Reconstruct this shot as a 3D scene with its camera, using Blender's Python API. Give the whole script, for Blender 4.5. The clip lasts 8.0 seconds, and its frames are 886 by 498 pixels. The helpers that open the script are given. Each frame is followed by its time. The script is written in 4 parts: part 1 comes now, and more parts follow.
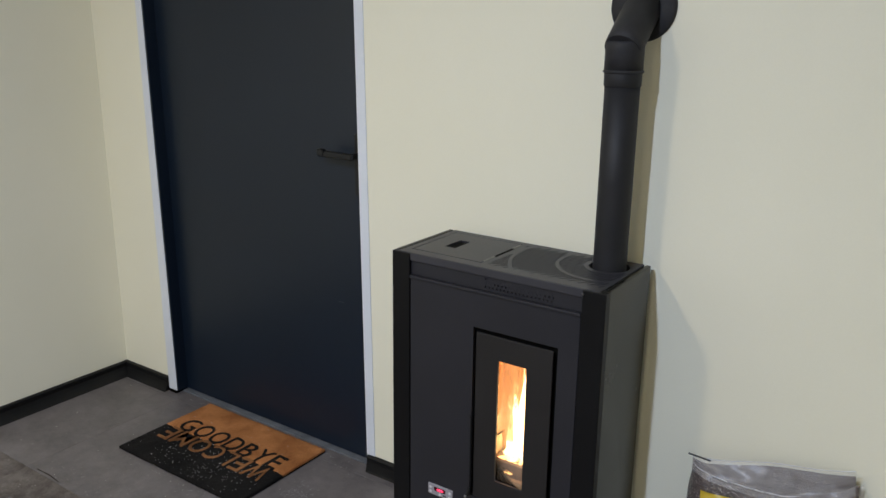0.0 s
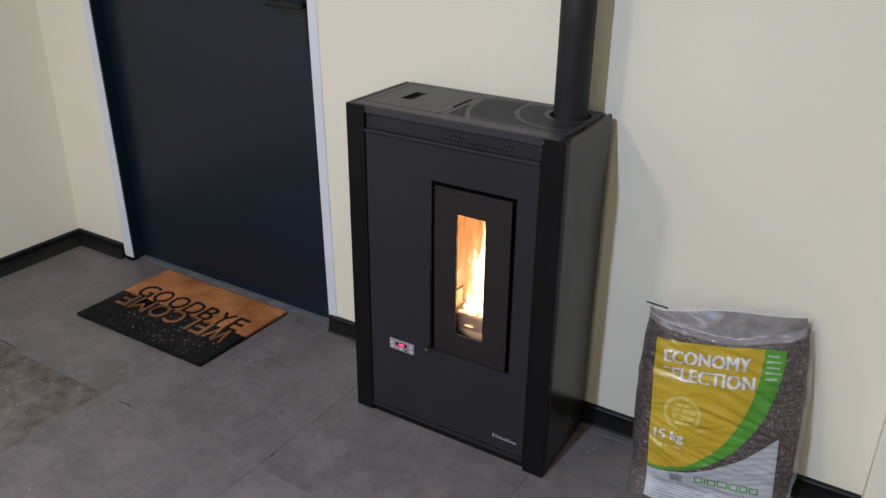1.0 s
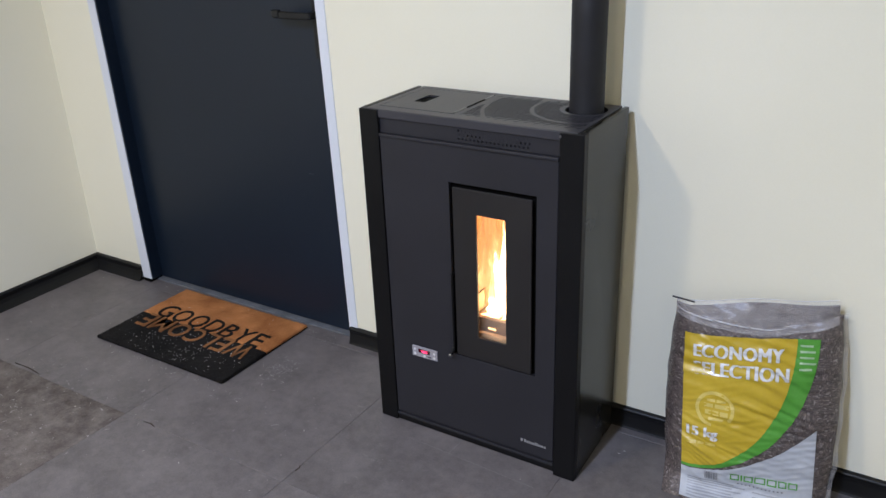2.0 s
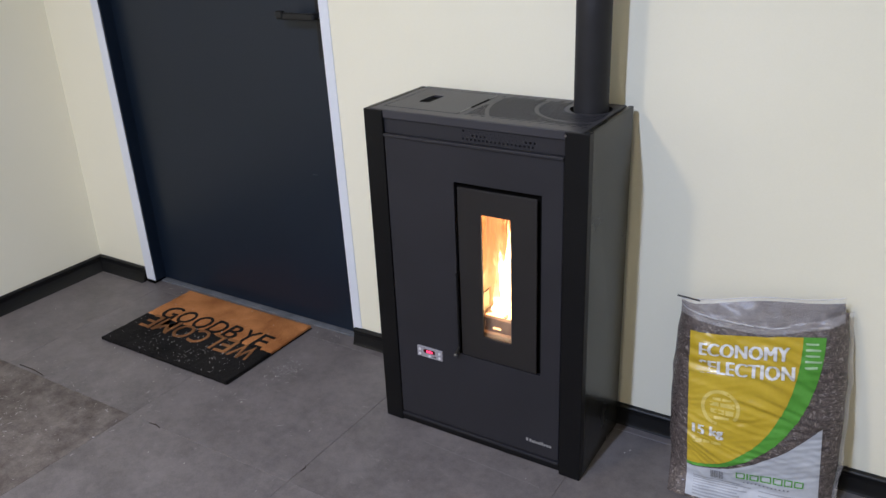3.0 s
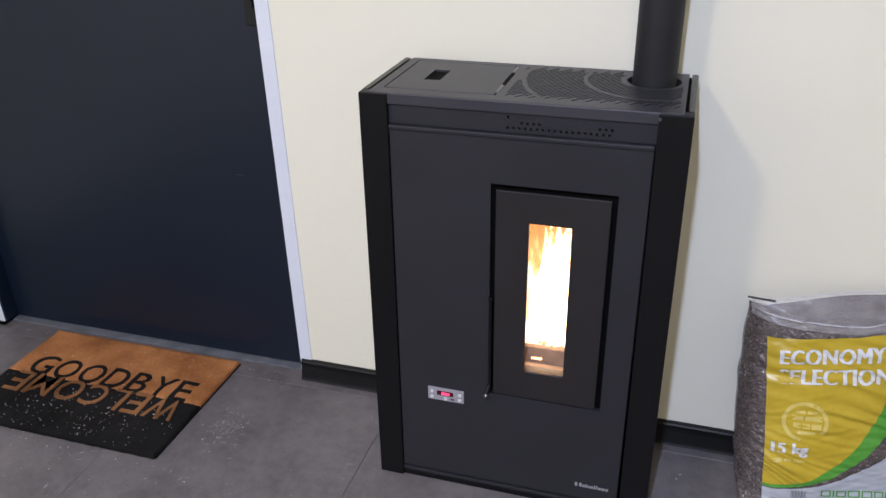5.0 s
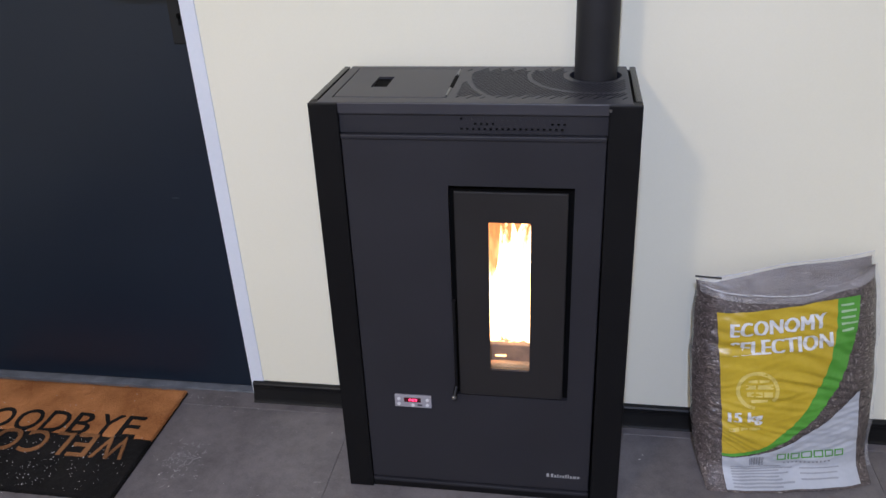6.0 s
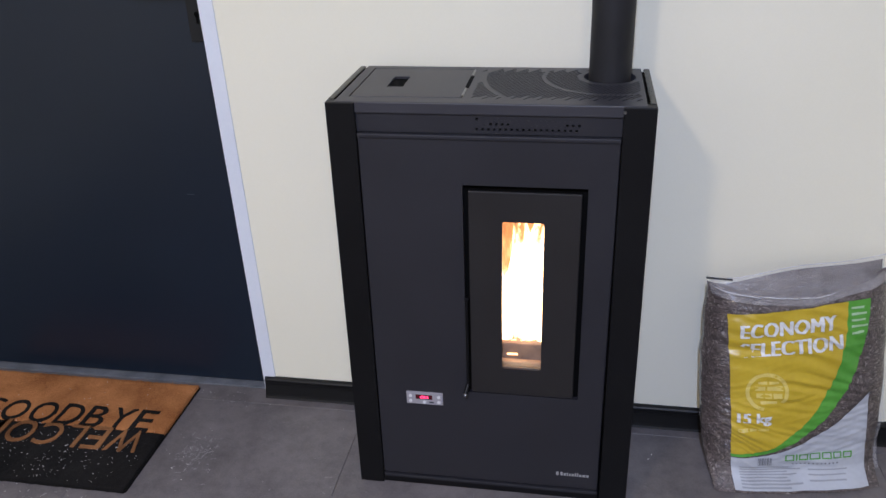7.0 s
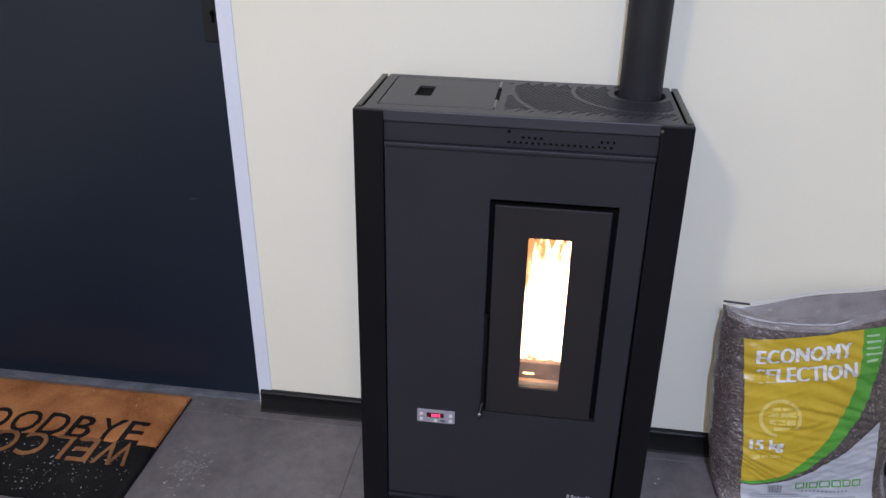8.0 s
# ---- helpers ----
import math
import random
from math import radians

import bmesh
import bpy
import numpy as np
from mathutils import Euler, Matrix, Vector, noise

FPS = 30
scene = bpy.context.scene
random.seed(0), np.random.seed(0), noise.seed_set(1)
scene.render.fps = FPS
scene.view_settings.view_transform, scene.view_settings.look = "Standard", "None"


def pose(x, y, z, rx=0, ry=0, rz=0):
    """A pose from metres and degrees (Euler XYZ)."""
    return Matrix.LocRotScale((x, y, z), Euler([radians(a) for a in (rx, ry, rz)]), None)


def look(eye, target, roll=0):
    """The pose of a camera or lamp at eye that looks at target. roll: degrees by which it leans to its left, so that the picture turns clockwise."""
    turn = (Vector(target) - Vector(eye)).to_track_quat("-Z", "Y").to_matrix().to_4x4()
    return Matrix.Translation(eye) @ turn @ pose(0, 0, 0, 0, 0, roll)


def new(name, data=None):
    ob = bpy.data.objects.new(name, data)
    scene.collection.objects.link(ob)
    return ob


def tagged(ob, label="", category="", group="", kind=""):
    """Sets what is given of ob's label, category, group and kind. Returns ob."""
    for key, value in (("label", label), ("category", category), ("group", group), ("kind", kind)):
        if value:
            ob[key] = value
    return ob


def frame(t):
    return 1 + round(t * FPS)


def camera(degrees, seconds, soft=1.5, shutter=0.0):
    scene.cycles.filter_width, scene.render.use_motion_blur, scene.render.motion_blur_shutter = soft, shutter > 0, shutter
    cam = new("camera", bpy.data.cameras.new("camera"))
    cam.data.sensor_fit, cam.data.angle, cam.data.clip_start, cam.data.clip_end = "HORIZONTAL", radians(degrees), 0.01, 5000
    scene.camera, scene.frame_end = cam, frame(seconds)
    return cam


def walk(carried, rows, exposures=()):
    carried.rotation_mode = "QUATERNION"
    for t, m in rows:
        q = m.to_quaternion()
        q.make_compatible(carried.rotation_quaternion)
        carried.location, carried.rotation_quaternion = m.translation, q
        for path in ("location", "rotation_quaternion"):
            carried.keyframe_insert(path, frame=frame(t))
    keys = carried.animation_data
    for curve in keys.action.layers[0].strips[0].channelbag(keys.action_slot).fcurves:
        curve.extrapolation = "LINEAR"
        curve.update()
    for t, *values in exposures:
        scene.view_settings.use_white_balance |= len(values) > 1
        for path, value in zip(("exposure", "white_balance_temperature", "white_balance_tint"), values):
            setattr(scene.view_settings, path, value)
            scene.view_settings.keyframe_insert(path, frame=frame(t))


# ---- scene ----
cam = camera(57.1, 8.0)
PATH = [
    (0, (1.239, -1.85, 1.464), (0.151, -0.264, 0.916), 0.7),
    (0.5, (1.252, -1.843, 1.47), (0.213, -0.234, 0.892), 0.6),
    (0.7, (1.244, -1.836, 1.474), (0.223, -0.241, 0.829), 0.4),
    (1, (1.233, -1.811, 1.406), (0.281, -0.267, 0.563), 0.6),
    (1.2, (1.224, -1.798, 1.375), (0.292, -0.262, 0.498), -0.4),
    (1.5, (1.232, -1.794, 1.366), (0.268, -0.273, 0.497), -1.3),
    (1.7, (1.221, -1.808, 1.358), (0.234, -0.269, 0.546), -1.9),
    (2.8, (1.216, -1.812, 1.368), (0.219, -0.27, 0.574), -2.5),
    (3, (1.211, -1.818, 1.358), (0.216, -0.277, 0.56), -2.5),
    (3.5, (1.13, -1.846, 1.333), (0.142, -0.311, 0.516), -1.2),
    (4, (0.935, -1.772, 1.29), (0.01, -0.187, 0.495), -0.7),
    (4.5, (0.714, -1.605, 1.296), (-0.089, 0.027, 0.465), -1.6),
    (5, (0.572, -1.607, 1.301), (0.042, 0.096, 0.396), -0.9),
    (5.2, (0.532, -1.627, 1.296), (0.077, 0.083, 0.364), -1.9),
    (6.3, (0.473, -1.641, 1.3), (0.175, 0.128, 0.416), -2.2),
    (6.5, (0.476, -1.648, 1.306), (0.166, 0.118, 0.421), -2.2),
    (7, (0.462, -1.651, 1.304), (0.139, 0.109, 0.41), -2.0),
    (7.5, (0.449, -1.653, 1.304), (0.123, 0.097, 0.392), -1.3),
    (8, (0.342, -1.633, 1.285), (0.11, 0.157, 0.424), 1.2),
]
EXPOSURES = [
    (0.0, -0.26, 5760, 18),
    (0.4, -0.47, 5880, 24),
    (0.7, -0.42, 5850, 25),
    (1.0, -0.24, 5760, 24),
    (1.2, -0.04, 5560, 24),
    (1.5, 0.10, 5500, 23),
    (3.0, 0.05, 5590, 24),
    (4.5, 0.21, 5610, 27),
    (6.5, -0.04, 5460, 28),
    (8.0, 0.0, 5440, 29),
]
walk(cam, [(t, look(eye, target, roll)) for t, eye, target, roll in PATH], EXPOSURES)

# ---- light ----
world = bpy.data.worlds.new("night")
scene.world = world
world.use_nodes = True
world.node_tree.nodes["Background"].inputs[0].default_value = (0.5, 0.6, 0.8, 1)
world.node_tree.nodes["Background"].inputs[1].default_value = 0.02


def area_lamp(name, m, sx, sy, watts, colour):
    data = bpy.data.lights.new(name, "AREA")
    data.shape, data.size, data.size_y, data.energy, data.color = "RECTANGLE", sx, sy, watts, colour
    ob = new(name, data)
    ob.matrix_world = m
    return ob


# a cool tube and two warm lamps under the ceiling, behind the camera
area_lamp("cool_tube_lamp", pose(0.38, -2.6, 2.55), 0.07, 0.50, 91, (0.74, 0.87, 1.0))
area_lamp("warm_lamp", pose(-0.62, -2.52, 2.52), 0.26, 0.26, 37, (1.0, 0.82, 0.46))
area_lamp("far_warm_lamp", pose(0.95, -3.0, 2.52), 0.20, 0.20, 20, (1.0, 0.82, 0.42))


# ---- materials ----
def material(name):
    m = bpy.data.materials.new(name)
    m.use_nodes = True
    return m, m.node_tree.nodes, m.node_tree.links, m.node_tree.nodes["Principled BSDF"]


def ramp_node(nodes, stops):
    r = nodes.new("ShaderNodeValToRGB")
    while len(r.color_ramp.elements) < len(stops):
        r.color_ramp.elements.new(0.5)
    for e, (p, c) in zip(r.color_ramp.elements, stops):
        e.position, e.color = p, (*c, 1) if len(c) == 3 else c
    return r


def coords(nodes, links, scale=(1, 1, 1), kind="Object"):
    tc, mp = nodes.new("ShaderNodeTexCoord"), nodes.new("ShaderNodeMapping")
    mp.inputs["Scale"].default_value = scale
    links.new(tc.outputs[kind], mp.inputs["Vector"])
    return mp.outputs["Vector"]


def noise_node(nodes, links, vec, scale, detail=4, rough=0.55):
    n = nodes.new("ShaderNodeTexNoise")
    n.inputs["Scale"].default_value, n.inputs["Detail"].default_value, n.inputs["Roughness"].default_value = scale, detail, rough
    links.new(vec, n.inputs["Vector"])
    return n


def surface(name, dark, light, rough=0.6, metal=0.0, big=3.0, fine=120.0, bump=0.1, bump_dist=0.001, rough_var=0.08, scale=(1, 1, 1), coat=0.0, spec=0.5):
    """Two scales of variation in colour, a fine relief and uneven gloss."""
    m, nodes, links, b = material(name)
    vec = coords(nodes, links, scale)
    n1, n2 = noise_node(nodes, links, vec, big, 5), noise_node(nodes, links, vec, fine, 3)
    mix = nodes.new("ShaderNodeMath")
    mix.operation = "MULTIPLY_ADD"
    links.new(n2.outputs["Fac"], mix.inputs[0])
    mix.inputs[1].default_value = 0.35
    links.new(n1.outputs["Fac"], mix.inputs[2])
    r = ramp_node(nodes, [(0.42, dark), (0.92, light)])
    links.new(mix.outputs[0], r.inputs[0])
    links.new(r.outputs[0], b.inputs["Base Color"])
    rr = nodes.new("ShaderNodeMapRange")
    rr.inputs["To Min"].default_value, rr.inputs["To Max"].default_value = rough - rough_var, rough + rough_var
    links.new(n1.outputs["Fac"], rr.inputs["Value"])
    links.new(rr.outputs[0], b.inputs["Roughness"])
    b.inputs["Metallic"].default_value = metal
    b.inputs["Coat Weight"].default_value = coat
    b.inputs["Specular IOR Level"].default_value = spec
    bp = nodes.new("ShaderNodeBump")
    bp.inputs["Strength"].default_value, bp.inputs["Distance"].default_value = bump, bump_dist
    links.new(n2.outputs["Fac"], bp.inputs["Height"])
    links.new(bp.outputs[0], b.inputs["Normal"])
    return m


def glow(name, colour, strength):
    m, nodes, links, b = material(name)
    b.inputs["Base Color"].default_value = (*colour, 1)
    b.inputs["Emission Color"].default_value = (*colour, 1)
    b.inputs["Emission Strength"].default_value = strength
    return m


WALL = surface("cream_wall_paint", (0.79, 0.76, 0.605), (0.83, 0.80, 0.655), 0.62, big=1.3, fine=240, bump=0.12, bump_dist=0.0006)
CEILING = surface("white_ceiling_paint", (0.74, 0.74, 0.72), (0.8, 0.8, 0.78), 0.8)
FRAME_WHITE = surface("white_lacquer", (0.66, 0.69, 0.76), (0.73, 0.76, 0.82), 0.35, big=4, bump=0.03)
DOOR_PAINT = surface("blue_black_door_paint", (0.0050, 0.0102, 0.0205), (0.0070, 0.0132, 0.0255), 0.37, big=2.2, fine=420, bump=0.16, bump_dist=0.0004, rough_var=0.05, spec=0.42)
BLACK_HANDLE = surface("black_handle_coating", (0.005, 0.0055, 0.0065), (0.008, 0.0085, 0.0098), 0.38, fine=500, spec=0.35)
BASEBOARD = surface("black_baseboard", (0.0032, 0.0032, 0.0036), (0.007, 0.007, 0.0074), 0.46, big=9, fine=90, bump=0.05, spec=0.28)
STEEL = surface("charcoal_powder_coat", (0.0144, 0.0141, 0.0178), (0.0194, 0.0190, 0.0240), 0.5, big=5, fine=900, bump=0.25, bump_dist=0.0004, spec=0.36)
# the front's charcoal lightened: overhead light on the top put into its colour
STEEL_LIT_TOP = surface("charcoal_lit_top", (0.026, 0.0256, 0.0315), (0.035, 0.0345, 0.0415), 0.42, big=5, fine=900, bump=0.25, bump_dist=0.0004)
# olive tint paints the cream wall's reflection into the charcoal
STEEL_SIDE = surface("charcoal_side_olive_sheen", (0.0150, 0.0140, 0.0100), (0.0200, 0.0188, 0.0138), 0.25, big=5, fine=900, bump=0.2, bump_dist=0.0004, spec=0.25)
PILLAR = surface("matt_black_pillar_coat", (0.0025, 0.0025, 0.003), (0.004, 0.004, 0.0046), 0.45, big=6, fine=800, bump=0.15, bump_dist=0.0003, spec=0.22)
DOOR_IRON = surface("brown_black_cast_iron", (0.0075, 0.0064, 0.0066), (0.0110, 0.0096, 0.0099), 0.5, big=8, fine=600, bump=0.3, bump_dist=0.0005)
# glossless near-black: the shade of gaps, slots and recesses put into the colour
SHADE_BLACK = surface("shade_black", (0.0015, 0.0015, 0.0015), (0.003, 0.003, 0.003), 0.8, spec=0.08)
PIPE = surface("black_flue_enamel", (0.0110, 0.0110, 0.0130), (0.0180, 0.0180, 0.0208), 0.58, big=14, fine=500, bump=0.35, bump_dist=0.0006, spec=0.32)
PIPE_ROUGH = surface("worn_black_flue_paint", (0.013, 0.013, 0.0155), (0.032, 0.0315, 0.035), 0.62, big=26, fine=320, bump=0.6, bump_dist=0.0010, spec=0.32)
CHROME = surface("brushed_steel", (0.20, 0.20, 0.20), (0.30, 0.30, 0.30), 0.35, metal=1.0)
PANEL_GREY = surface("grey_plastic", (0.25, 0.24, 0.265), (0.31, 0.30, 0.325), 0.4, bump=0.03)
BUTTON = surface("pale_rubber", (0.55, 0.54, 0.56), (0.62, 0.61, 0.63), 0.5)
DISPLAY = surface("dark_red_window", (0.05, 0.002, 0.006), (0.07, 0.003, 0.009), 0.15)
LED = glow("red_led", (1.0, 0.05, 0.12), 3.0)
BADGE = surface("silver_badge", (0.45, 0.45, 0.46), (0.55, 0.55, 0.56), 0.3, metal=0.7)
BRICK_LINING = surface("sooty_vermiculite", (0.40, 0.28, 0.16), (0.66, 0.52, 0.34), 0.85, big=14, fine=160, bump=0.4)
# pale and brownish: firelight on the pot's front is put into the colour
FIRELIT_STEEL = surface("firelit_ash_burner_steel", (0.16, 0.12, 0.10), (0.34, 0.26, 0.21), 0.65, metal=0.1, big=25)
THRESHOLD = surface("worn_grey_threshold", (0.07, 0.078, 0.09), (0.18, 0.19, 0.21), 0.42, big=18, fine=200, bump=0.2)
SCUFF = surface("pale_scuffed_stone", (0.21, 0.20, 0.20), (0.32, 0.31, 0.305), 0.75)
FLOOR_MARK = surface("pale_worn_line", (0.17, 0.165, 0.165), (0.26, 0.255, 0.25), 0.6)
GRIT = surface("pale_grit", (0.5, 0.48, 0.45), (0.75, 0.72, 0.68), 0.8)
TWIG = surface("dark_dry_twig", (0.02, 0.013, 0.008), (0.05, 0.03, 0.018), 0.8)
PRINT_YELLOW = surface("yellow_print", (0.43, 0.305, 0.011), (0.515, 0.37, 0.018), 0.34, big=14, bump=0.1, coat=0.15)
PRINT_GREEN = surface("green_print", (0.065, 0.25, 0.022), (0.09, 0.32, 0.035), 0.34, big=14, bump=0.1, coat=0.15)
PRINT_LETTER = surface("white_letter_print", (0.60, 0.60, 0.60), (0.68, 0.68, 0.69), 0.34, big=14, bump=0.1, coat=0.15)
PRINT_WHITE = surface("white_print", (0.375, 0.395, 0.435), (0.46, 0.48, 0.52), 0.46, big=14, bump=0.1)
PRINT_PALE = surface("pale_yellow_print", (0.56, 0.435, 0.085), (0.63, 0.51, 0.14), 0.36, big=14)
PRINT_PALE_GREEN = surface("pale_green_print", (0.30, 0.45, 0.26), (0.36, 0.52, 0.32), 0.36, big=14)
PRINT_GREY = surface("grey_print", (0.17, 0.175, 0.19), (0.23, 0.235, 0.25), 0.4, big=14)
PRINT_FAINT = surface("faint_grey_print", (0.24, 0.25, 0.275), (0.31, 0.32, 0.345), 0.4, big=14)
PRINT_DARK = surface("dark_print", (0.03, 0.03, 0.035), (0.05, 0.05, 0.06), 0.4)
SCRATCH = surface("pale_scratch", (0.06, 0.065, 0.075), (0.10, 0.105, 0.12), 0.6)
TIE = surface("black_tie", (0.01, 0.01, 0.01), (0.02, 0.02, 0.02), 0.5)


def tile_material(name, dark, light, mottled, spread=0.5, rough=(0.38, 0.58), grain=(7.0, 34.0)):
    """Stone-look floor tile: cloudy grey, speckled, with pale scuffs; each tile a little different."""
    m, nodes, links, b = material(name)
    vec = coords(nodes, links)
    info = nodes.new("ShaderNodeObjectInfo")
    shift = nodes.new("ShaderNodeVectorMath")
    shift.operation = "MULTIPLY_ADD"
    links.new(info.outputs["Random"], shift.inputs[0])
    shift.inputs[1].default_value = (7.0, 11.0, 3.0)
    links.new(vec, shift.inputs[2])
    v = shift.outputs[0]
    cloud, mid, fine = noise_node(nodes, links, v, grain[0], 9, 0.68), noise_node(nodes, links, v, grain[1], 7, 0.68), noise_node(nodes, links, v, 260, 2)
    add = nodes.new("ShaderNodeMath")
    add.operation = "MULTIPLY_ADD"
    links.new(mid.outputs["Fac"], add.inputs[0])
    add.inputs[1].default_value = mottled
    links.new(cloud.outputs["Fac"], add.inputs[2])
    add2 = nodes.new("ShaderNodeMath")
    add2.operation = "MULTIPLY_ADD"
    links.new(fine.outputs["Fac"], add2.inputs[0])
    add2.inputs[1].default_value = 0.36
    links.new(add.outputs[0], add2.inputs[2])
    half = nodes.new("ShaderNodeMath")
    half.operation = "MULTIPLY"
    half.inputs[1].default_value = 0.5
    links.new(add2.outputs[0], half.inputs[0])
    lo = (0.68 + 0.5 * mottled - spread / 2) / 2
    r = ramp_node(nodes, [(lo, dark), (lo + spread / 2, light)])
    links.new(half.outputs[0], r.inputs[0])
    # pale scuffs in patches
    sc, patch = noise_node(nodes, links, coords(nodes, links, (30, 55, 30)), 1.0, 5, 0.75), noise_node(nodes, links, v, 5.0, 2)
    scr, pr = ramp_node(nodes, [(0.60, (0, 0, 0)), (0.74, (1, 1, 1))]), ramp_node(nodes, [(0.49, (0, 0, 0)), (0.62, (1, 1, 1))])
    links.new(sc.outputs["Fac"], scr.inputs[0])
    links.new(patch.outputs["Fac"], pr.inputs[0])
    mul = nodes.new("ShaderNodeMath")
    mul.operation = "MULTIPLY"
    links.new(scr.outputs[0], mul.inputs[0])
    links.new(pr.outputs[0], mul.inputs[1])
    mul2 = nodes.new("ShaderNodeMath")
    mul2.operation = "MULTIPLY"
    links.new(mul.outputs[0], mul2.inputs[0])
    mul2.inputs[1].default_value = 0.7
    mx = nodes.new("ShaderNodeMixRGB")
    links.new(mul2.outputs[0], mx.inputs[0])
    links.new(r.outputs[0], mx.inputs[1])
    mx.inputs[2].default_value = (0.30, 0.29, 0.28, 1)
    links.new(mx.outputs[0], b.inputs["Base Color"])
    rr = nodes.new("ShaderNodeMapRange")
    rr.inputs["To Min"].default_value, rr.inputs["To Max"].default_value = rough
    links.new(mid.outputs["Fac"], rr.inputs["Value"])
    links.new(rr.outputs[0], b.inputs["Roughness"])
    bp = nodes.new("ShaderNodeBump")
    bp.inputs["Strength"].default_value, bp.inputs["Distance"].default_value = 0.25, 0.0012
    links.new(add2.outputs[0], bp.inputs["Height"])
    links.new(bp.outputs[0], b.inputs["Normal"])
    return m


TILE = tile_material("grey_stone_tile", (0.080, 0.0715, 0.0715), (0.182, 0.1640, 0.1620), 0.6, 0.56)
TILE_DARK = tile_material("dark_mottled_tile", (0.044, 0.0325, 0.0280), (0.166, 0.144, 0.132), 1.2, 0.52, (0.50, 0.66), (5.0, 19.0))
SCREED = surface("dark_tile_joint", (0.065, 0.060, 0.060), (0.095, 0.088, 0.088), 0.9)


def fibre_material(name, dark, light):
    m, nodes, links, b = material(name)
    vec = coords(nodes, links)
    n1, n2 = noise_node(nodes, links, vec, 8, 4), noise_node(nodes, links, vec, 380, 3, 0.7)
    add = nodes.new("ShaderNodeMath")
    add.operation = "MULTIPLY_ADD"
    links.new(n2.outputs["Fac"], add.inputs[0])
    add.inputs[1].default_value = 0.9
    links.new(n1.outputs["Fac"], add.inputs[2])
    half = nodes.new("ShaderNodeMath")
    half.operation = "MULTIPLY"
    half.inputs[1].default_value = 0.5
    links.new(add.outputs[0], half.inputs[0])
    r = ramp_node(nodes, [(0.36, dark), (0.58, light)])
    links.new(half.outputs[0], r.inputs[0])
    links.new(r.outputs[0], b.inputs["Base Color"])
    b.inputs["Roughness"].default_value = 0.95
    b.inputs["Specular IOR Level"].default_value = 0.15
    bp = nodes.new("ShaderNodeBump")
    bp.inputs["Strength"].default_value, bp.inputs["Distance"].default_value = 0.9, 0.004
    links.new(n2.outputs["Fac"], bp.inputs["Height"])
    links.new(bp.outputs[0], b.inputs["Normal"])
    return m


COIR = fibre_material("brown_coir_pile", (0.22, 0.078, 0.021), (0.57, 0.245, 0.084))
COIR_DIRTY = fibre_material("dirty_brown_coir_pile", (0.11, 0.046, 0.016), (0.36, 0.165, 0.062))
COIR_BLACK = fibre_material("black_coir_pile", (0.004, 0.004, 0.004), (0.018, 0.016, 0.015))


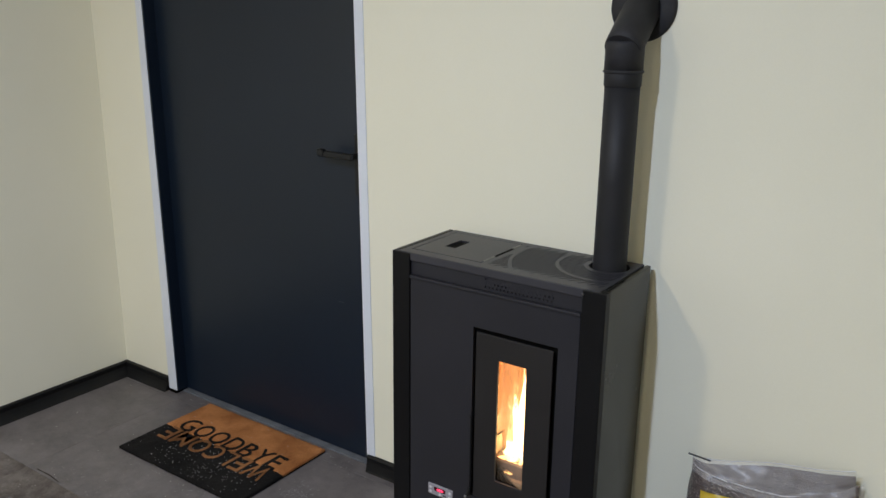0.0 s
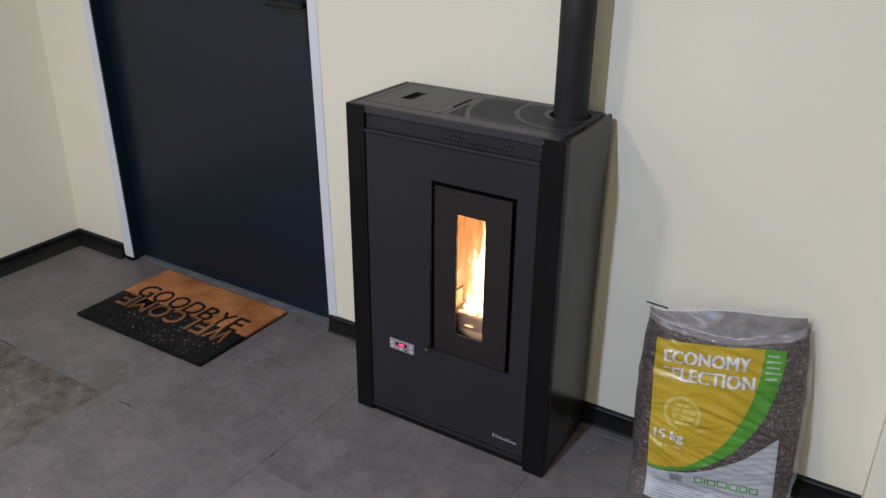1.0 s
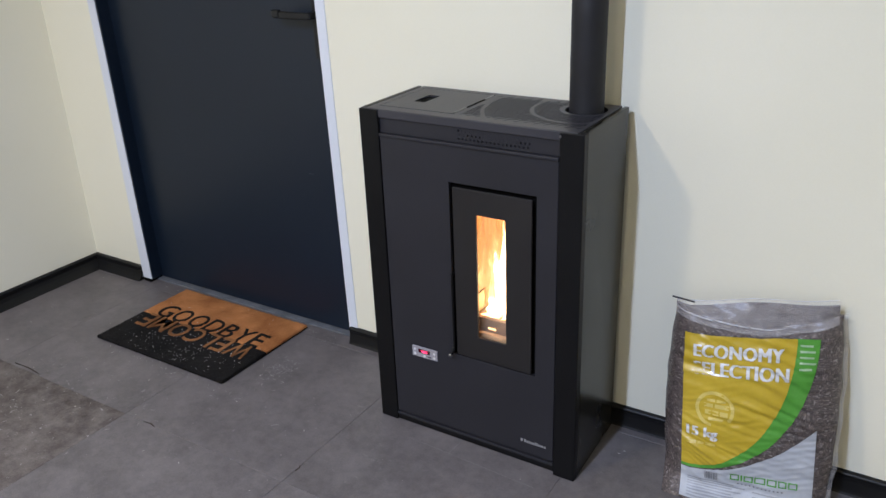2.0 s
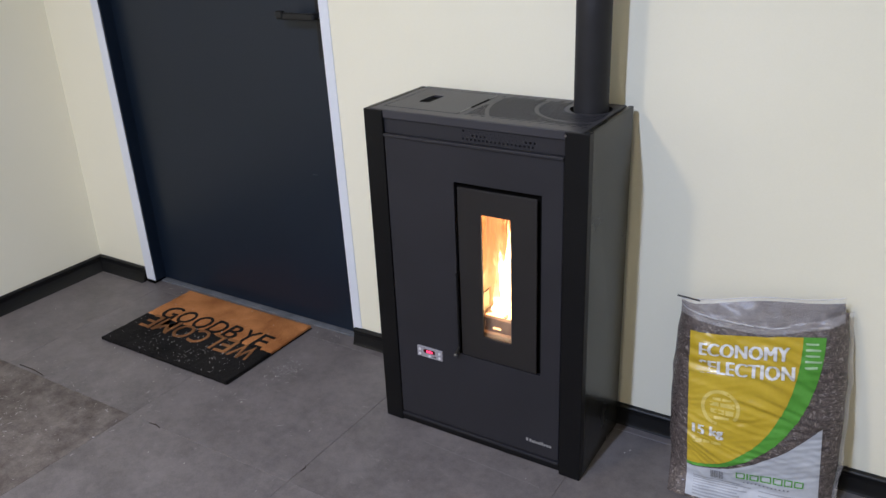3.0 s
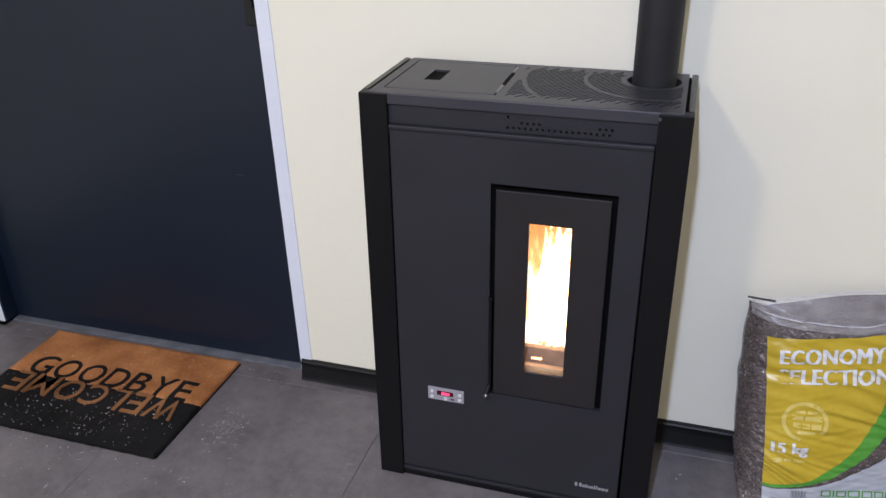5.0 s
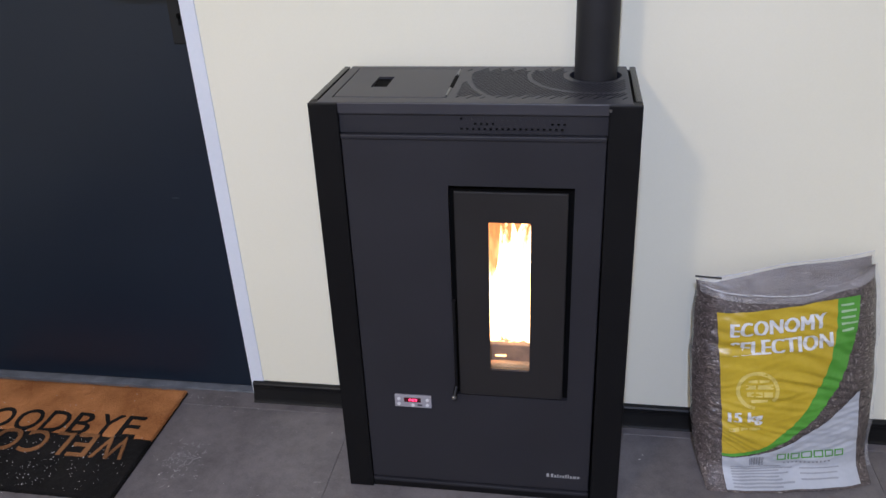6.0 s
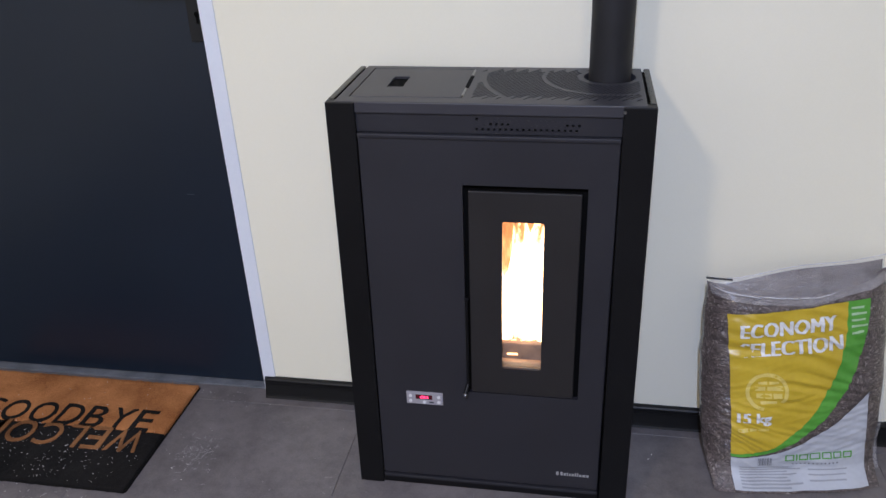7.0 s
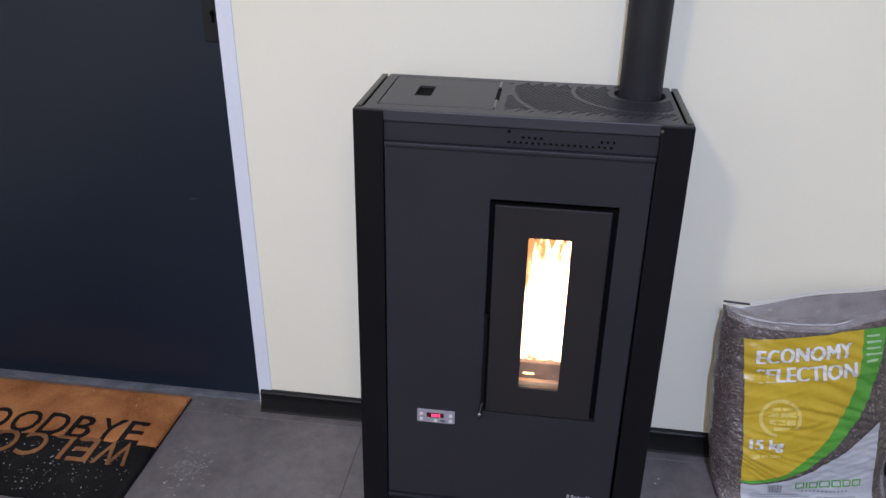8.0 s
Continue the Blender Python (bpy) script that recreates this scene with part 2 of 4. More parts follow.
def pellet_material():
    """Brown-grey wood pellets behind clear crinkled film."""
    m, nodes, links, b = material("pellets_behind_clear_film")
    vec = coords(nodes, links)
    warp = noise_node(nodes, links, vec, 40, 2)
    off = nodes.new("ShaderNodeVectorMath")
    off.operation = "MULTIPLY_ADD"
    links.new(warp.outputs["Color"], off.inputs[0])
    off.inputs[1].default_value = (0.02, 0.02, 0.02)
    links.new(vec, off.inputs[2])
    cells = []
    for scale in ((140, 140, 350), (350, 240, 150)):
        mp = nodes.new("ShaderNodeMapping")
        mp.inputs["Scale"].default_value = scale
        mp.inputs["Rotation"].default_value = (0.4, 0.5 if scale[0] < 100 else -0.6, 0.3)
        links.new(off.outputs[0], mp.inputs["Vector"])
        vo = nodes.new("ShaderNodeTexVoronoi")
        vo.inputs["Scale"].default_value = 1.0
        links.new(mp.outputs[0], vo.inputs["Vector"])
        cells.append(vo)
    pick = noise_node(nodes, links, vec, 30, 2)
    pr = ramp_node(nodes, [(0.47, (0, 0, 0)), (0.53, (1, 1, 1))])
    links.new(pick.outputs["Fac"], pr.inputs[0])
    mc, md = nodes.new("ShaderNodeMixRGB"), nodes.new("ShaderNodeMixRGB")
    for mx, out in ((mc, "Color"), (md, "Distance")):
        links.new(pr.outputs[0], mx.inputs[0])
        links.new(cells[0].outputs[out], mx.inputs[1])
        links.new(cells[1].outputs[out], mx.inputs[2])
    sep = nodes.new("ShaderNodeSeparateColor")
    links.new(mc.outputs[0], sep.inputs[0])
    r = ramp_node(nodes, [(0.0, (0.054, 0.041, 0.038)), (0.55, (0.092, 0.071, 0.066)), (0.9, (0.142, 0.114, 0.104)), (1.0, (0.26, 0.23, 0.22))])
    links.new(sep.outputs[0], r.inputs[0])
    # shade in the gaps between pellets, multiplied into the colour
    gap = ramp_node(nodes, [(0.45, (1, 1, 1)), (0.85, (0.5, 0.48, 0.48))])
    links.new(md.outputs[0], gap.inputs[0])
    mul = nodes.new("ShaderNodeMixRGB")
    mul.blend_type = "MULTIPLY"
    mul.inputs[0].default_value = 1.0
    links.new(r.outputs[0], mul.inputs[1])
    links.new(gap.outputs[0], mul.inputs[2])
    links.new(mul.outputs[0], b.inputs["Base Color"])
    b.inputs["Roughness"].default_value = 0.7
    b.inputs["Coat Weight"].default_value = 0.9
    b.inputs["Coat Roughness"].default_value = 0.14
    bp = nodes.new("ShaderNodeBump")
    bp.invert = True
    bp.inputs["Strength"].default_value, bp.inputs["Distance"].default_value = 0.6, 0.003
    links.new(md.outputs[0], bp.inputs["Height"])
    links.new(bp.outputs[0], b.inputs["Normal"])
    mp = nodes.new("ShaderNodeMapping")
    mp.inputs["Scale"].default_value, mp.inputs["Rotation"].default_value = (26, 26, 95), (0, 0.5, 0)
    links.new(vec, mp.inputs["Vector"])
    crease = noise_node(nodes, links, mp.outputs[0], 1.0, 4, 0.65)
    bc = nodes.new("ShaderNodeBump")
    bc.inputs["Strength"].default_value, bc.inputs["Distance"].default_value = 0.9, 0.010
    links.new(crease.outputs["Fac"], bc.inputs["Height"])
    links.new(bc.outputs[0], b.inputs["Coat Normal"])
    return m


PELLETS = pellet_material()


def film_material():
    m, nodes, links, b = material("milky_clear_film")
    vec = coords(nodes, links, (22, 22, 40))
    n = noise_node(nodes, links, vec, 1.0, 4, 0.6)
    b.inputs["Base Color"].default_value = (0.66, 0.64, 0.65, 1)
    b.inputs["Roughness"].default_value = 0.27
    bp = nodes.new("ShaderNodeBump")
    bp.inputs["Strength"].default_value, bp.inputs["Distance"].default_value = 0.28, 0.005
    links.new(n.outputs["Fac"], bp.inputs["Height"])
    links.new(bp.outputs[0], b.inputs["Normal"])
    tr, mx = nodes.new("ShaderNodeBsdfTransparent"), nodes.new("ShaderNodeMixShader")
    r = ramp_node(nodes, [(0.3, (0.14, 0.14, 0.14)), (0.75, (0.36, 0.36, 0.36))])
    links.new(n.outputs["Fac"], r.inputs[0])
    links.new(r.outputs[0], mx.inputs[0])
    links.new(tr.outputs[0], mx.inputs[1])
    links.new(b.outputs[0], mx.inputs[2])
    links.new(mx.outputs[0], nodes["Material Output"].inputs["Surface"])
    return m


FILM = film_material()
# opaque pale colour for painted highlights along the film's fold and edge
FILM_GLINT = surface("milky_film_glint", (0.50, 0.49, 0.51), (0.62, 0.61, 0.63), 0.25, big=30)


def clear_glass():
    m, nodes, links, b = material("stove_glass")
    tr, gl, mx, fr = nodes.new("ShaderNodeBsdfTransparent"), nodes.new("ShaderNodeBsdfGlossy"), nodes.new("ShaderNodeMixShader"), nodes.new("ShaderNodeFresnel")
    gl.inputs["Roughness"].default_value = 0.05
    tr.inputs["Color"].default_value = (0.98, 0.93, 0.86, 1)
    links.new(fr.outputs[0], mx.inputs[0])
    links.new(tr.outputs[0], mx.inputs[1])
    links.new(gl.outputs[0], mx.inputs[2])
    links.new(mx.outputs[0], nodes["Material Output"].inputs["Surface"])
    return m


GLASS = clear_glass()


def flame_material(name, low, high, strength, holes, span, fade):
    """Burning gas: brighter at the root, ragged and thin towards the tip."""
    m, nodes, links, b = material(name)
    gen = coords(nodes, links, (1, 1, 1), "Generated")
    sep = nodes.new("ShaderNodeSeparateXYZ")
    links.new(gen, sep.inputs[0])
    r = ramp_node(nodes, [(0.0, low), (0.55, low), (1.0, high)])
    links.new(sep.outputs["Z"], r.inputs[0])
    em, tr, mx = nodes.new("ShaderNodeEmission"), nodes.new("ShaderNodeBsdfTransparent"), nodes.new("ShaderNodeMixShader")
    em.inputs["Strength"].default_value = strength
    links.new(r.outputs[0], em.inputs["Color"])
    n = noise_node(nodes, links, coords(nodes, links, (55, 55, 16)), 1.0, 4, 0.6)
    f = nodes.new("ShaderNodeMath")
    f.operation = "MULTIPLY_ADD"
    links.new(sep.outputs["Z"], f.inputs[0])
    f.inputs[1].default_value = -fade
    links.new(n.outputs["Fac"], f.inputs[2])
    fr = ramp_node(nodes, [(holes, (0, 0, 0)), (holes + span, (1, 1, 1))])
    links.new(f.outputs[0], fr.inputs[0])
    links.new(fr.outputs[0], mx.inputs[0])
    links.new(tr.outputs[0], mx.inputs[1])
    links.new(em.outputs[0], mx.inputs[2])
    links.new(mx.outputs[0], nodes["Material Output"].inputs["Surface"])
    return m


FLAME_CORE = flame_material("white_hot_flame", (1.0, 0.74, 0.34), (1.0, 0.50, 0.10), 7.5, -0.38, 0.52, 0.72)
FLAME_MID = flame_material("yellow_flame", (1.0, 0.62, 0.22), (1.0, 0.42, 0.10), 3.0, -0.34, 0.60, 0.75)
FLAME_GLOW = flame_material("orange_flame_glow", (1.0, 0.42, 0.11), (1.0, 0.32, 0.08), 1.7, -0.20, 0.75, 0.45)
EMBER = glow("glowing_embers", (1.0, 0.62, 0.22), 5.0)


# ---- mesh helpers ----
def mesh_of(name, bm, *mats):
    me = bpy.data.meshes.new(name)
    bm.to_mesh(me)
    bm.free()
    for m in mats:
        me.materials.append(m)
    return me


def part(name, bm, m, parent=None, label=""):
    ob = new(name, mesh_of(name, bm, m))
    if parent:
        ob.parent = parent
    return tagged(ob, label=label)


def thing(name, at, label, category, group=""):
    ob = new(name)
    ob.empty_display_size = 0.05
    ob.location = at
    return tagged(ob, label, category, group)


def box(a, b, bevel=0.0, segments=2, bm=None):
    """A box from corner a to corner b, with rounded edges, added to bm."""
    out = bm or bmesh.new()
    made = bmesh.ops.create_cube(out, size=1)["verts"]
    for v in made:
        v.co = Vector([(p + q) / 2 + (q - p) * c for p, q, c in zip(a, b, v.co)])
    if bevel:
        edges = list({e for v in made for e in v.link_edges})
        bmesh.ops.bevel(out, geom=edges, offset=bevel, segments=segments, profile=0.6, affect="EDGES")
    return out


def shade(bm):
    for f in bm.faces:
        f.smooth = True
    return bm


def rod(a, b, r, sides=20, bm=None, r2=None):
    out = bm or bmesh.new()
    a, b = Vector(a), Vector(b)
    m = Matrix.Translation((a + b) / 2) @ (b - a).to_track_quat("Z", "Y").to_matrix().to_4x4()
    bmesh.ops.create_cone(out, cap_ends=True, segments=sides, radius1=r, radius2=r if r2 is None else r2, depth=(b - a).length, matrix=m)
    return out


def sweep(path, radii, sides=28):
    """A tube along the points of path, with a radius at each."""
    bm = bmesh.new()
    rings = []
    path = [Vector(p) for p in path]
    for i, (p, r) in enumerate(zip(path, radii)):
        d = (path[min(i + 1, len(path) - 1)] - path[max(i - 1, 0)]).normalized()
        u = Vector((1, 0, 0))
        w = d.cross(u).normalized()
        u = w.cross(d).normalized()
        rings.append([bm.verts.new(p + r * (math.cos(a) * u + math.sin(a) * w)) for a in (2 * math.pi * k / sides for k in range(sides))])
    for q, s in zip(rings, rings[1:]):
        for k in range(sides):
            bm.faces.new((q[k], q[(k + 1) % sides], s[(k + 1) % sides], s[k])).smooth = True
    bm.faces.new(rings[0])
    bm.faces.new(rings[-1])
    bmesh.ops.recalc_face_normals(bm, faces=bm.faces)
    return bm


def cut(bm, cutters):
    """bm with the solids of cutters taken out of it."""
    a, b = new("solid", mesh_of("solid", bm)), new("cutter", mesh_of("cutter", cutters))
    mod = a.modifiers.new("cut", "BOOLEAN")
    mod.operation, mod.solver, mod.object = "DIFFERENCE", "EXACT", b
    deps = bpy.context.evaluated_depsgraph_get()
    me = bpy.data.meshes.new_from_object(a.evaluated_get(deps))
    out = bmesh.new()
    out.from_mesh(me)
    for ob in (a, b):
        data = ob.data
        bpy.data.objects.remove(ob)
        bpy.data.meshes.remove(data)
    bpy.data.meshes.remove(me)
    return out


def lettering(words, size, depth=0.0, offset=0.0, spacing=1.0):
    """Words in the built-in font as a bmesh in the x, y plane, from the origin to the right."""
    cu = bpy.data.curves.new("words", "FONT")
    cu.body, cu.size, cu.extrude, cu.offset, cu.space_character, cu.resolution_u = words, size, depth, offset, spacing, 4
    ob = new("words", cu)
    deps = bpy.context.evaluated_depsgraph_get()
    me = bpy.data.meshes.new_from_object(ob.evaluated_get(deps))
    bm = bmesh.new()
    bm.from_mesh(me)
    bpy.data.objects.remove(ob)
    bpy.data.curves.remove(cu)
    bpy.data.meshes.remove(me)
    return bm


def fit_to(bm, x0, x1, y0, y1):
    """Stretch a flat lettering to fill a rectangle."""
    xs, ys = [v.co.x for v in bm.verts], [v.co.y for v in bm.verts]
    ax, ay = min(xs), min(ys)
    sx, sy = (x1 - x0) / (max(xs) - ax), (y1 - y0) / (max(ys) - ay)
    for v in bm.verts:
        v.co.x, v.co.y = x0 + (v.co.x - ax) * sx, y0 + (v.co.y - ay) * sy
    return bm


# ---- setting ----
WALL_Y, WEST_X, EAST_X, SOUTH_Y, TOP = 0.018, -1.655, 3.4, -6.0, 2.7
DOOR_L, DOOR_R, DOOR_TOP = -1.317, -0.338, 2.06
TRIM_L, LEAN = 0.049, -0.017   # width of the left jamb; the jambs lean out of plumb


def structure(name, bm, m, label=""):
    return tagged(new(name, mesh_of(name, bm, m)), label=label, kind="structure")


def leaning(bm, x_most=10.0):
    """Shear the edges left of x_most out of plumb, as the right door jamb stands."""
    for v in bm.verts:
        if v.co.x < x_most:
            v.co.x += LEAN * v.co.z
    return bm


north = leaning(box((DOOR_R + 0.034, WALL_Y, 0), (EAST_X, 0.20, TOP)), DOOR_R + 0.1)
box((WEST_X - 0.15, WALL_Y, 0), (DOOR_L - TRIM_L, 0.20, TOP), bm=north)
box((DOOR_L - TRIM_L, WALL_Y, DOOR_TOP + 0.034), (DOOR_R + 0.030 + LEAN * TOP, 0.20, TOP), bm=north)
structure("wall_north", north, WALL, "unseen cream wall added to close the room behind the stove")
structure("wall_west", box((WEST_X - 0.15, SOUTH_Y, 0), (WEST_X, WALL_Y, TOP)), WALL, "cream painted side wall")
# east and south walls and ceiling are unseen, set far off to weaken bounce
structure("wall_east", box((EAST_X, SOUTH_Y, 0), (EAST_X + 0.15, 0.20, TOP)), WALL, "cream painted side wall")
structure("wall_south", box((WEST_X - 0.15, SOUTH_Y - 0.15, 0), (EAST_X + 0.15, SOUTH_Y, TOP)), WALL, "unseen cream wall added to close the room")
structure("wall_pier", box((1.292, -0.10, 0), (EAST_X, WALL_Y, TOP), 0.004), WALL, "cream painted pier beside the pellet bag")
structure("ceiling", box((WEST_X - 0.15, SOUTH_Y - 0.15, TOP), (EAST_X + 0.15, 0.20, TOP + 0.1)), CEILING)


def baseboard(name, a, b, inward, foot=0.022):
    """A black skirting with a rounded bead on top, from a to b along the wall; inward points into the room."""
    a, b, n = Vector((*a, 0)), Vector((*b, 0)), Vector((*inward, 0))
    profile = [(0.0, 0.0), (foot, 0.0), (0.78 * foot + 0.002, 0.005), (0.5 * foot + 0.006, 0.012), (0.2 * foot + 0.0105, 0.022), (0.0125, 0.034), (0.012, 0.042), (0.0135, 0.046), (0.0135, 0.052), (0.011, 0.0555), (0.006, 0.057), (0.0, 0.057)]
    bm = bmesh.new()
    ends = [[bm.verts.new(p + n * d + Vector((0, 0, z))) for d, z in profile] for p in (a, b)]
    k = len(profile)
    for i in range(k):
        bm.faces.new((ends[0][i], ends[0][(i + 1) % k], ends[1][(i + 1) % k], ends[1][i]))
    bm.faces.new(ends[0])
    bm.faces.new(ends[1])
    bmesh.ops.recalc_face_normals(bm, faces=bm.faces)
    return structure(name, bm, BASEBOARD, "black skirting board with a rounded bead on top")


baseboard("baseboard", (-0.332, WALL_Y), (1.292, WALL_Y), (0, -1))
baseboard("baseboard", (WEST_X, WALL_Y), (-1.370, WALL_Y), (0, -1), 0.034)
baseboard("baseboard", (WEST_X, SOUTH_Y), (WEST_X, WALL_Y), (1, 0), 0.042)

# the door in its white frame
door = tagged(new("door_1"), "closed plain blue-black painted door with a black lever handle", "door", kind="structure")
door.location = (DOOR_L, 0.055, 0)
door.matrix_world = Matrix.Translation(door.location)
W = DOOR_R - DOOR_L
part("door_leaf", box((-0.024, 0.0, 0.009), (W - 0.004, 0.042, DOOR_TOP - 0.004), 0.002), DOOR_PAINT, door)
rebate = box((-0.002, -0.0465, 0.014), (0.007, 0.0, DOOR_TOP), 0.001)
for v in rebate.verts:
    v.co.x -= 0.013 * v.co.z
part("hinge_side_rebate", rebate, DOOR_PAINT, door)
handle = part("door_handle", box((W - 0.062, -0.006, 0.925), (W - 0.016, 0.0, 1.115), 0.0025), BLACK_HANDLE, door, "black lever handle on a narrow backplate")
lever = rod((W - 0.039, -0.006, 1.052), (W - 0.039, -0.050, 1.052), 0.010)
box((W - 0.168, -0.060, 1.043), (W - 0.028, -0.044, 1.063), 0.006, 3, lever)
box((W - 0.168, -0.064, 1.046), (W - 0.140, -0.046, 1.068), 0.006, 3, lever)
part("lever", lever, BLACK_HANDLE, handle)
part("scratch", box((W - 0.143, -0.0006, 0.5535), (W - 0.125, 0.001, 0.5550)), SCRATCH, door, "short pale scratch in the paint")
keyhole = rod((W - 0.039, -0.0075, 0.985), (W - 0.039, -0.0055, 0.985), 0.006)
box((W - 0.042, -0.0075, 0.965), (W - 0.036, -0.0055, 0.985), 0.0, bm=keyhole)
part("keyhole", keyhole, SHADE_BLACK, handle)

frame_bm = box((DOOR_L - TRIM_L, 0.006, 0.012), (DOOR_L, 0.100, DOOR_TOP + 0.034), 0.003)
for v in frame_bm.verts:
    v.co.x += (-0.013 if v.co.x > DOOR_L - TRIM_L / 2 else -0.003) * v.co.z
structure("door_trim", frame_bm, FRAME_WHITE, "white lacquered door frame with a chipped foot")
structure("door_trim", leaning(box((DOOR_R, 0.0145, 0.0), (DOOR_R + 0.034, 0.100, DOOR_TOP + 0.034), 0.002)), FRAME_WHITE, "white lacquered door frame")
structure("door_trim", box((DOOR_L, 0.004, DOOR_TOP), (DOOR_R + LEAN * DOOR_TOP, 0.100, DOOR_TOP + 0.034), 0.002), FRAME_WHITE, "white lacquered door frame")
# black strip drawn in place of the shade under the left jamb
structure("door_trim", box((DOOR_L - TRIM_L + 0.006, 0.004, 0.0), (DOOR_L - 0.002, 0.060, 0.012), 0.002), SHADE_BLACK, "black strip standing in for the shaded gap under the frame")
sill = box((DOOR_L, 0.034, 0.0), (DOOR_R + 0.01, 0.095, 0.0055), 0.002)
for v in sill.verts:
    v.co.z += 0.0012 * noise.noise(Vector((v.co.x * 30, v.co.y * 60, 0)))
structure("door_threshold", sill, THRESHOLD, "worn grey metal threshold under the door")


# ---- flue ----
def flue_pipe():
    cx, cy = 0.510, -0.078
    flue = thing("flue_pipe", (cx, cy, 0.890), "matt black steel flue pipe with an elbow into the wall", "pipe")
    part("straight_pipe", sweep([(0, 0, -0.02), (0, 0, 0.0), (0, 0, 0.2), (0, 0, 0.430)], [0.040] * 4, 40), PIPE, flue)
    zc = 0.430
    part("collar", sweep([(0, 0, zc - 0.002), (0, 0, zc), (0, 0, zc + 0.028), (0, 0, zc + 0.031)], [0.0405, 0.0425, 0.0425, 0.041], 40), PIPE, flue)
    part("collar_bead", sweep([(0, 0, zc + 0.026 + 0.010 * k / 8) for k in range(9)], [0.042 + 0.0042 * math.sin(math.pi * k / 8) for k in range(9)], 40), PIPE_ROUGH, flue)
    # elbow in mitred segments, towards the wall
    z0 = zc + 0.036
    out_y = WALL_Y - cy
    part("elbow_socket", sweep([(0, 0, z0 - 0.002), (0, 0, z0 + 0.056), (0, 0, z0 + 0.062)], [0.0435, 0.0435, 0.0420], 40), PIPE_ROUGH, flue)
    # one mitred arm leans back into the wall
    foot, mouth = Vector((0, 0, z0 + 0.056)), Vector((0, out_y, z0 + 0.140))
    along = (mouth - foot).normalized()
    part("elbow_segment", sweep([foot - along * 0.020, foot, mouth], [0.0415, 0.0425, 0.0428], 40), PIPE_ROUGH, flue)
    rz = z0 + 0.136
    ros = sweep([(0, out_y - 0.010, rz), (0, out_y - 0.0095, rz), (0, out_y - 0.004, rz), (0, out_y - 0.0005, rz)], [0.046, 0.074, 0.079, 0.079], 48)
    part("wall_rosette", ros, PIPE_ROUGH, flue, "round black wall cover plate")
    return flue


flue_pipe()


# ---- pellet stove ----
SX, SF, SB, SH = 0.588, -0.273, -0.010, 0.891   # width, front, back, height


def pellet_stove():
    s = thing("pellet_stove", (0, 0, 0), "narrow charcoal steel pellet stove with a lit fire", "stove")
    # sides
    def spread(bm):
        """The foot of the right front corner stands a few millimetres out."""
        for v in bm.verts:
            k = max(0.0, 1 - v.co.z / 0.35)
            if v.co.x > SX / 2 and v.co.y < SF + 0.06:
                v.co.x, v.co.y = v.co.x + 0.004 * k, v.co.y - 0.007 * k
        return bm

    for name, x0, x1 in (("side_panel", 0.0, 0.012), ("side_panel", SX - 0.012, SX)):
        part(name, spread(box((x0, SF + 0.020, 0.003), (x1, SB, SH), 0.0026)), STEEL_SIDE, s, "satin charcoal sheet side, olive wall reflection put into its colour")
    for x0, x1 in ((0.0, 0.0545), (SX - 0.0565, SX)):
        part("front_pillar", spread(box((x0, SF, 0.001), (x1, SF + 0.024, SH - 0.001), 0.0022)), PILLAR, s, "matt black corner pillar")
    part("back_panel", box((0.012, SB - 0.006, 0.02), (SX - 0.012, SB, SH - 0.01)), STEEL_SIDE, s)
    # top frame with lid opening, grille and flue hole
    top = box((0.0165, SF + 0.0035, SH - 0.021), (SX - 0.0165, SB, SH + 0.0005), 0.0025)
    holes = box((0.036, -0.238, SH - 0.004), (0.247, -0.032, SH + 0.05))
    cx, cy = 0.510, -0.078
    rod((cx, cy, SH - 0.05), (cx, cy, SH + 0.05), 0.049, 40, holes)
    step, lean = 0.0082, math.tan(radians(35))
    slots = []
    for k in range(-20, 38):
        lo, hi = -0.240 + 0.0105 * (k % 3), -0.026 - 0.0105 * ((k + 1) % 3)
        run, n = [], 90
        for j in range(n + 1):
            y = lo + (hi - lo) * j / n
            x = 0.262 + k * step + (y + 0.235) * lean
            r = math.hypot(x - cx, y - cy)
            ok = 0.262 < x < SX - 0.024 and abs(r - 0.125) > 0.0034 and abs(r - 0.240) > 0.0034 and r > 0.060
            if ok:
                run.append((x, y))
            if (not ok or j == n) and run:
                if len(run) > 5:
                    slots.append((run[0], run[-1]))
                run = []
    for (xa, ya), (xb, yb) in slots:
        m = Matrix.Translation(((xa + xb) / 2, (ya + yb) / 2, SH)) @ Matrix.Rotation(math.atan2(yb - ya, xb - xa), 4, "Z") @ Matrix.Diagonal((math.hypot(xb - xa, yb - ya), 0.0033, 0.06, 1))
        bmesh.ops.create_cube(holes, size=1, matrix=m)
    part("top_plate", cut(top, holes), STEEL_LIT_TOP, s, "charcoal top plate with a slanted slot grille")
    part("hot_air_box", box((0.25, SF + 0.012, SH - 0.075), (SX - 0.018, SB - 0.01, SH - 0.035)), SHADE_BLACK, s)
    for x in (0.0145, SX - 0.0145):
        part("top_seam", box((x - 0.002, SF + 0.02, SH - 0.03), (x + 0.002, SB - 0.002, SH - 0.006)), SHADE_BLACK, s)
    lid = part("hopper_lid", cut(box((0.0385, -0.2355, SH - 0.012), (0.2440, -0.0345, SH + 0.001), 0.0015), box((0.0925, -0.169, SH - 0.004), (0.1235, -0.096, SH + 0.05))), STEEL_LIT_TOP, s, "flat charcoal hopper lid with a finger slot")
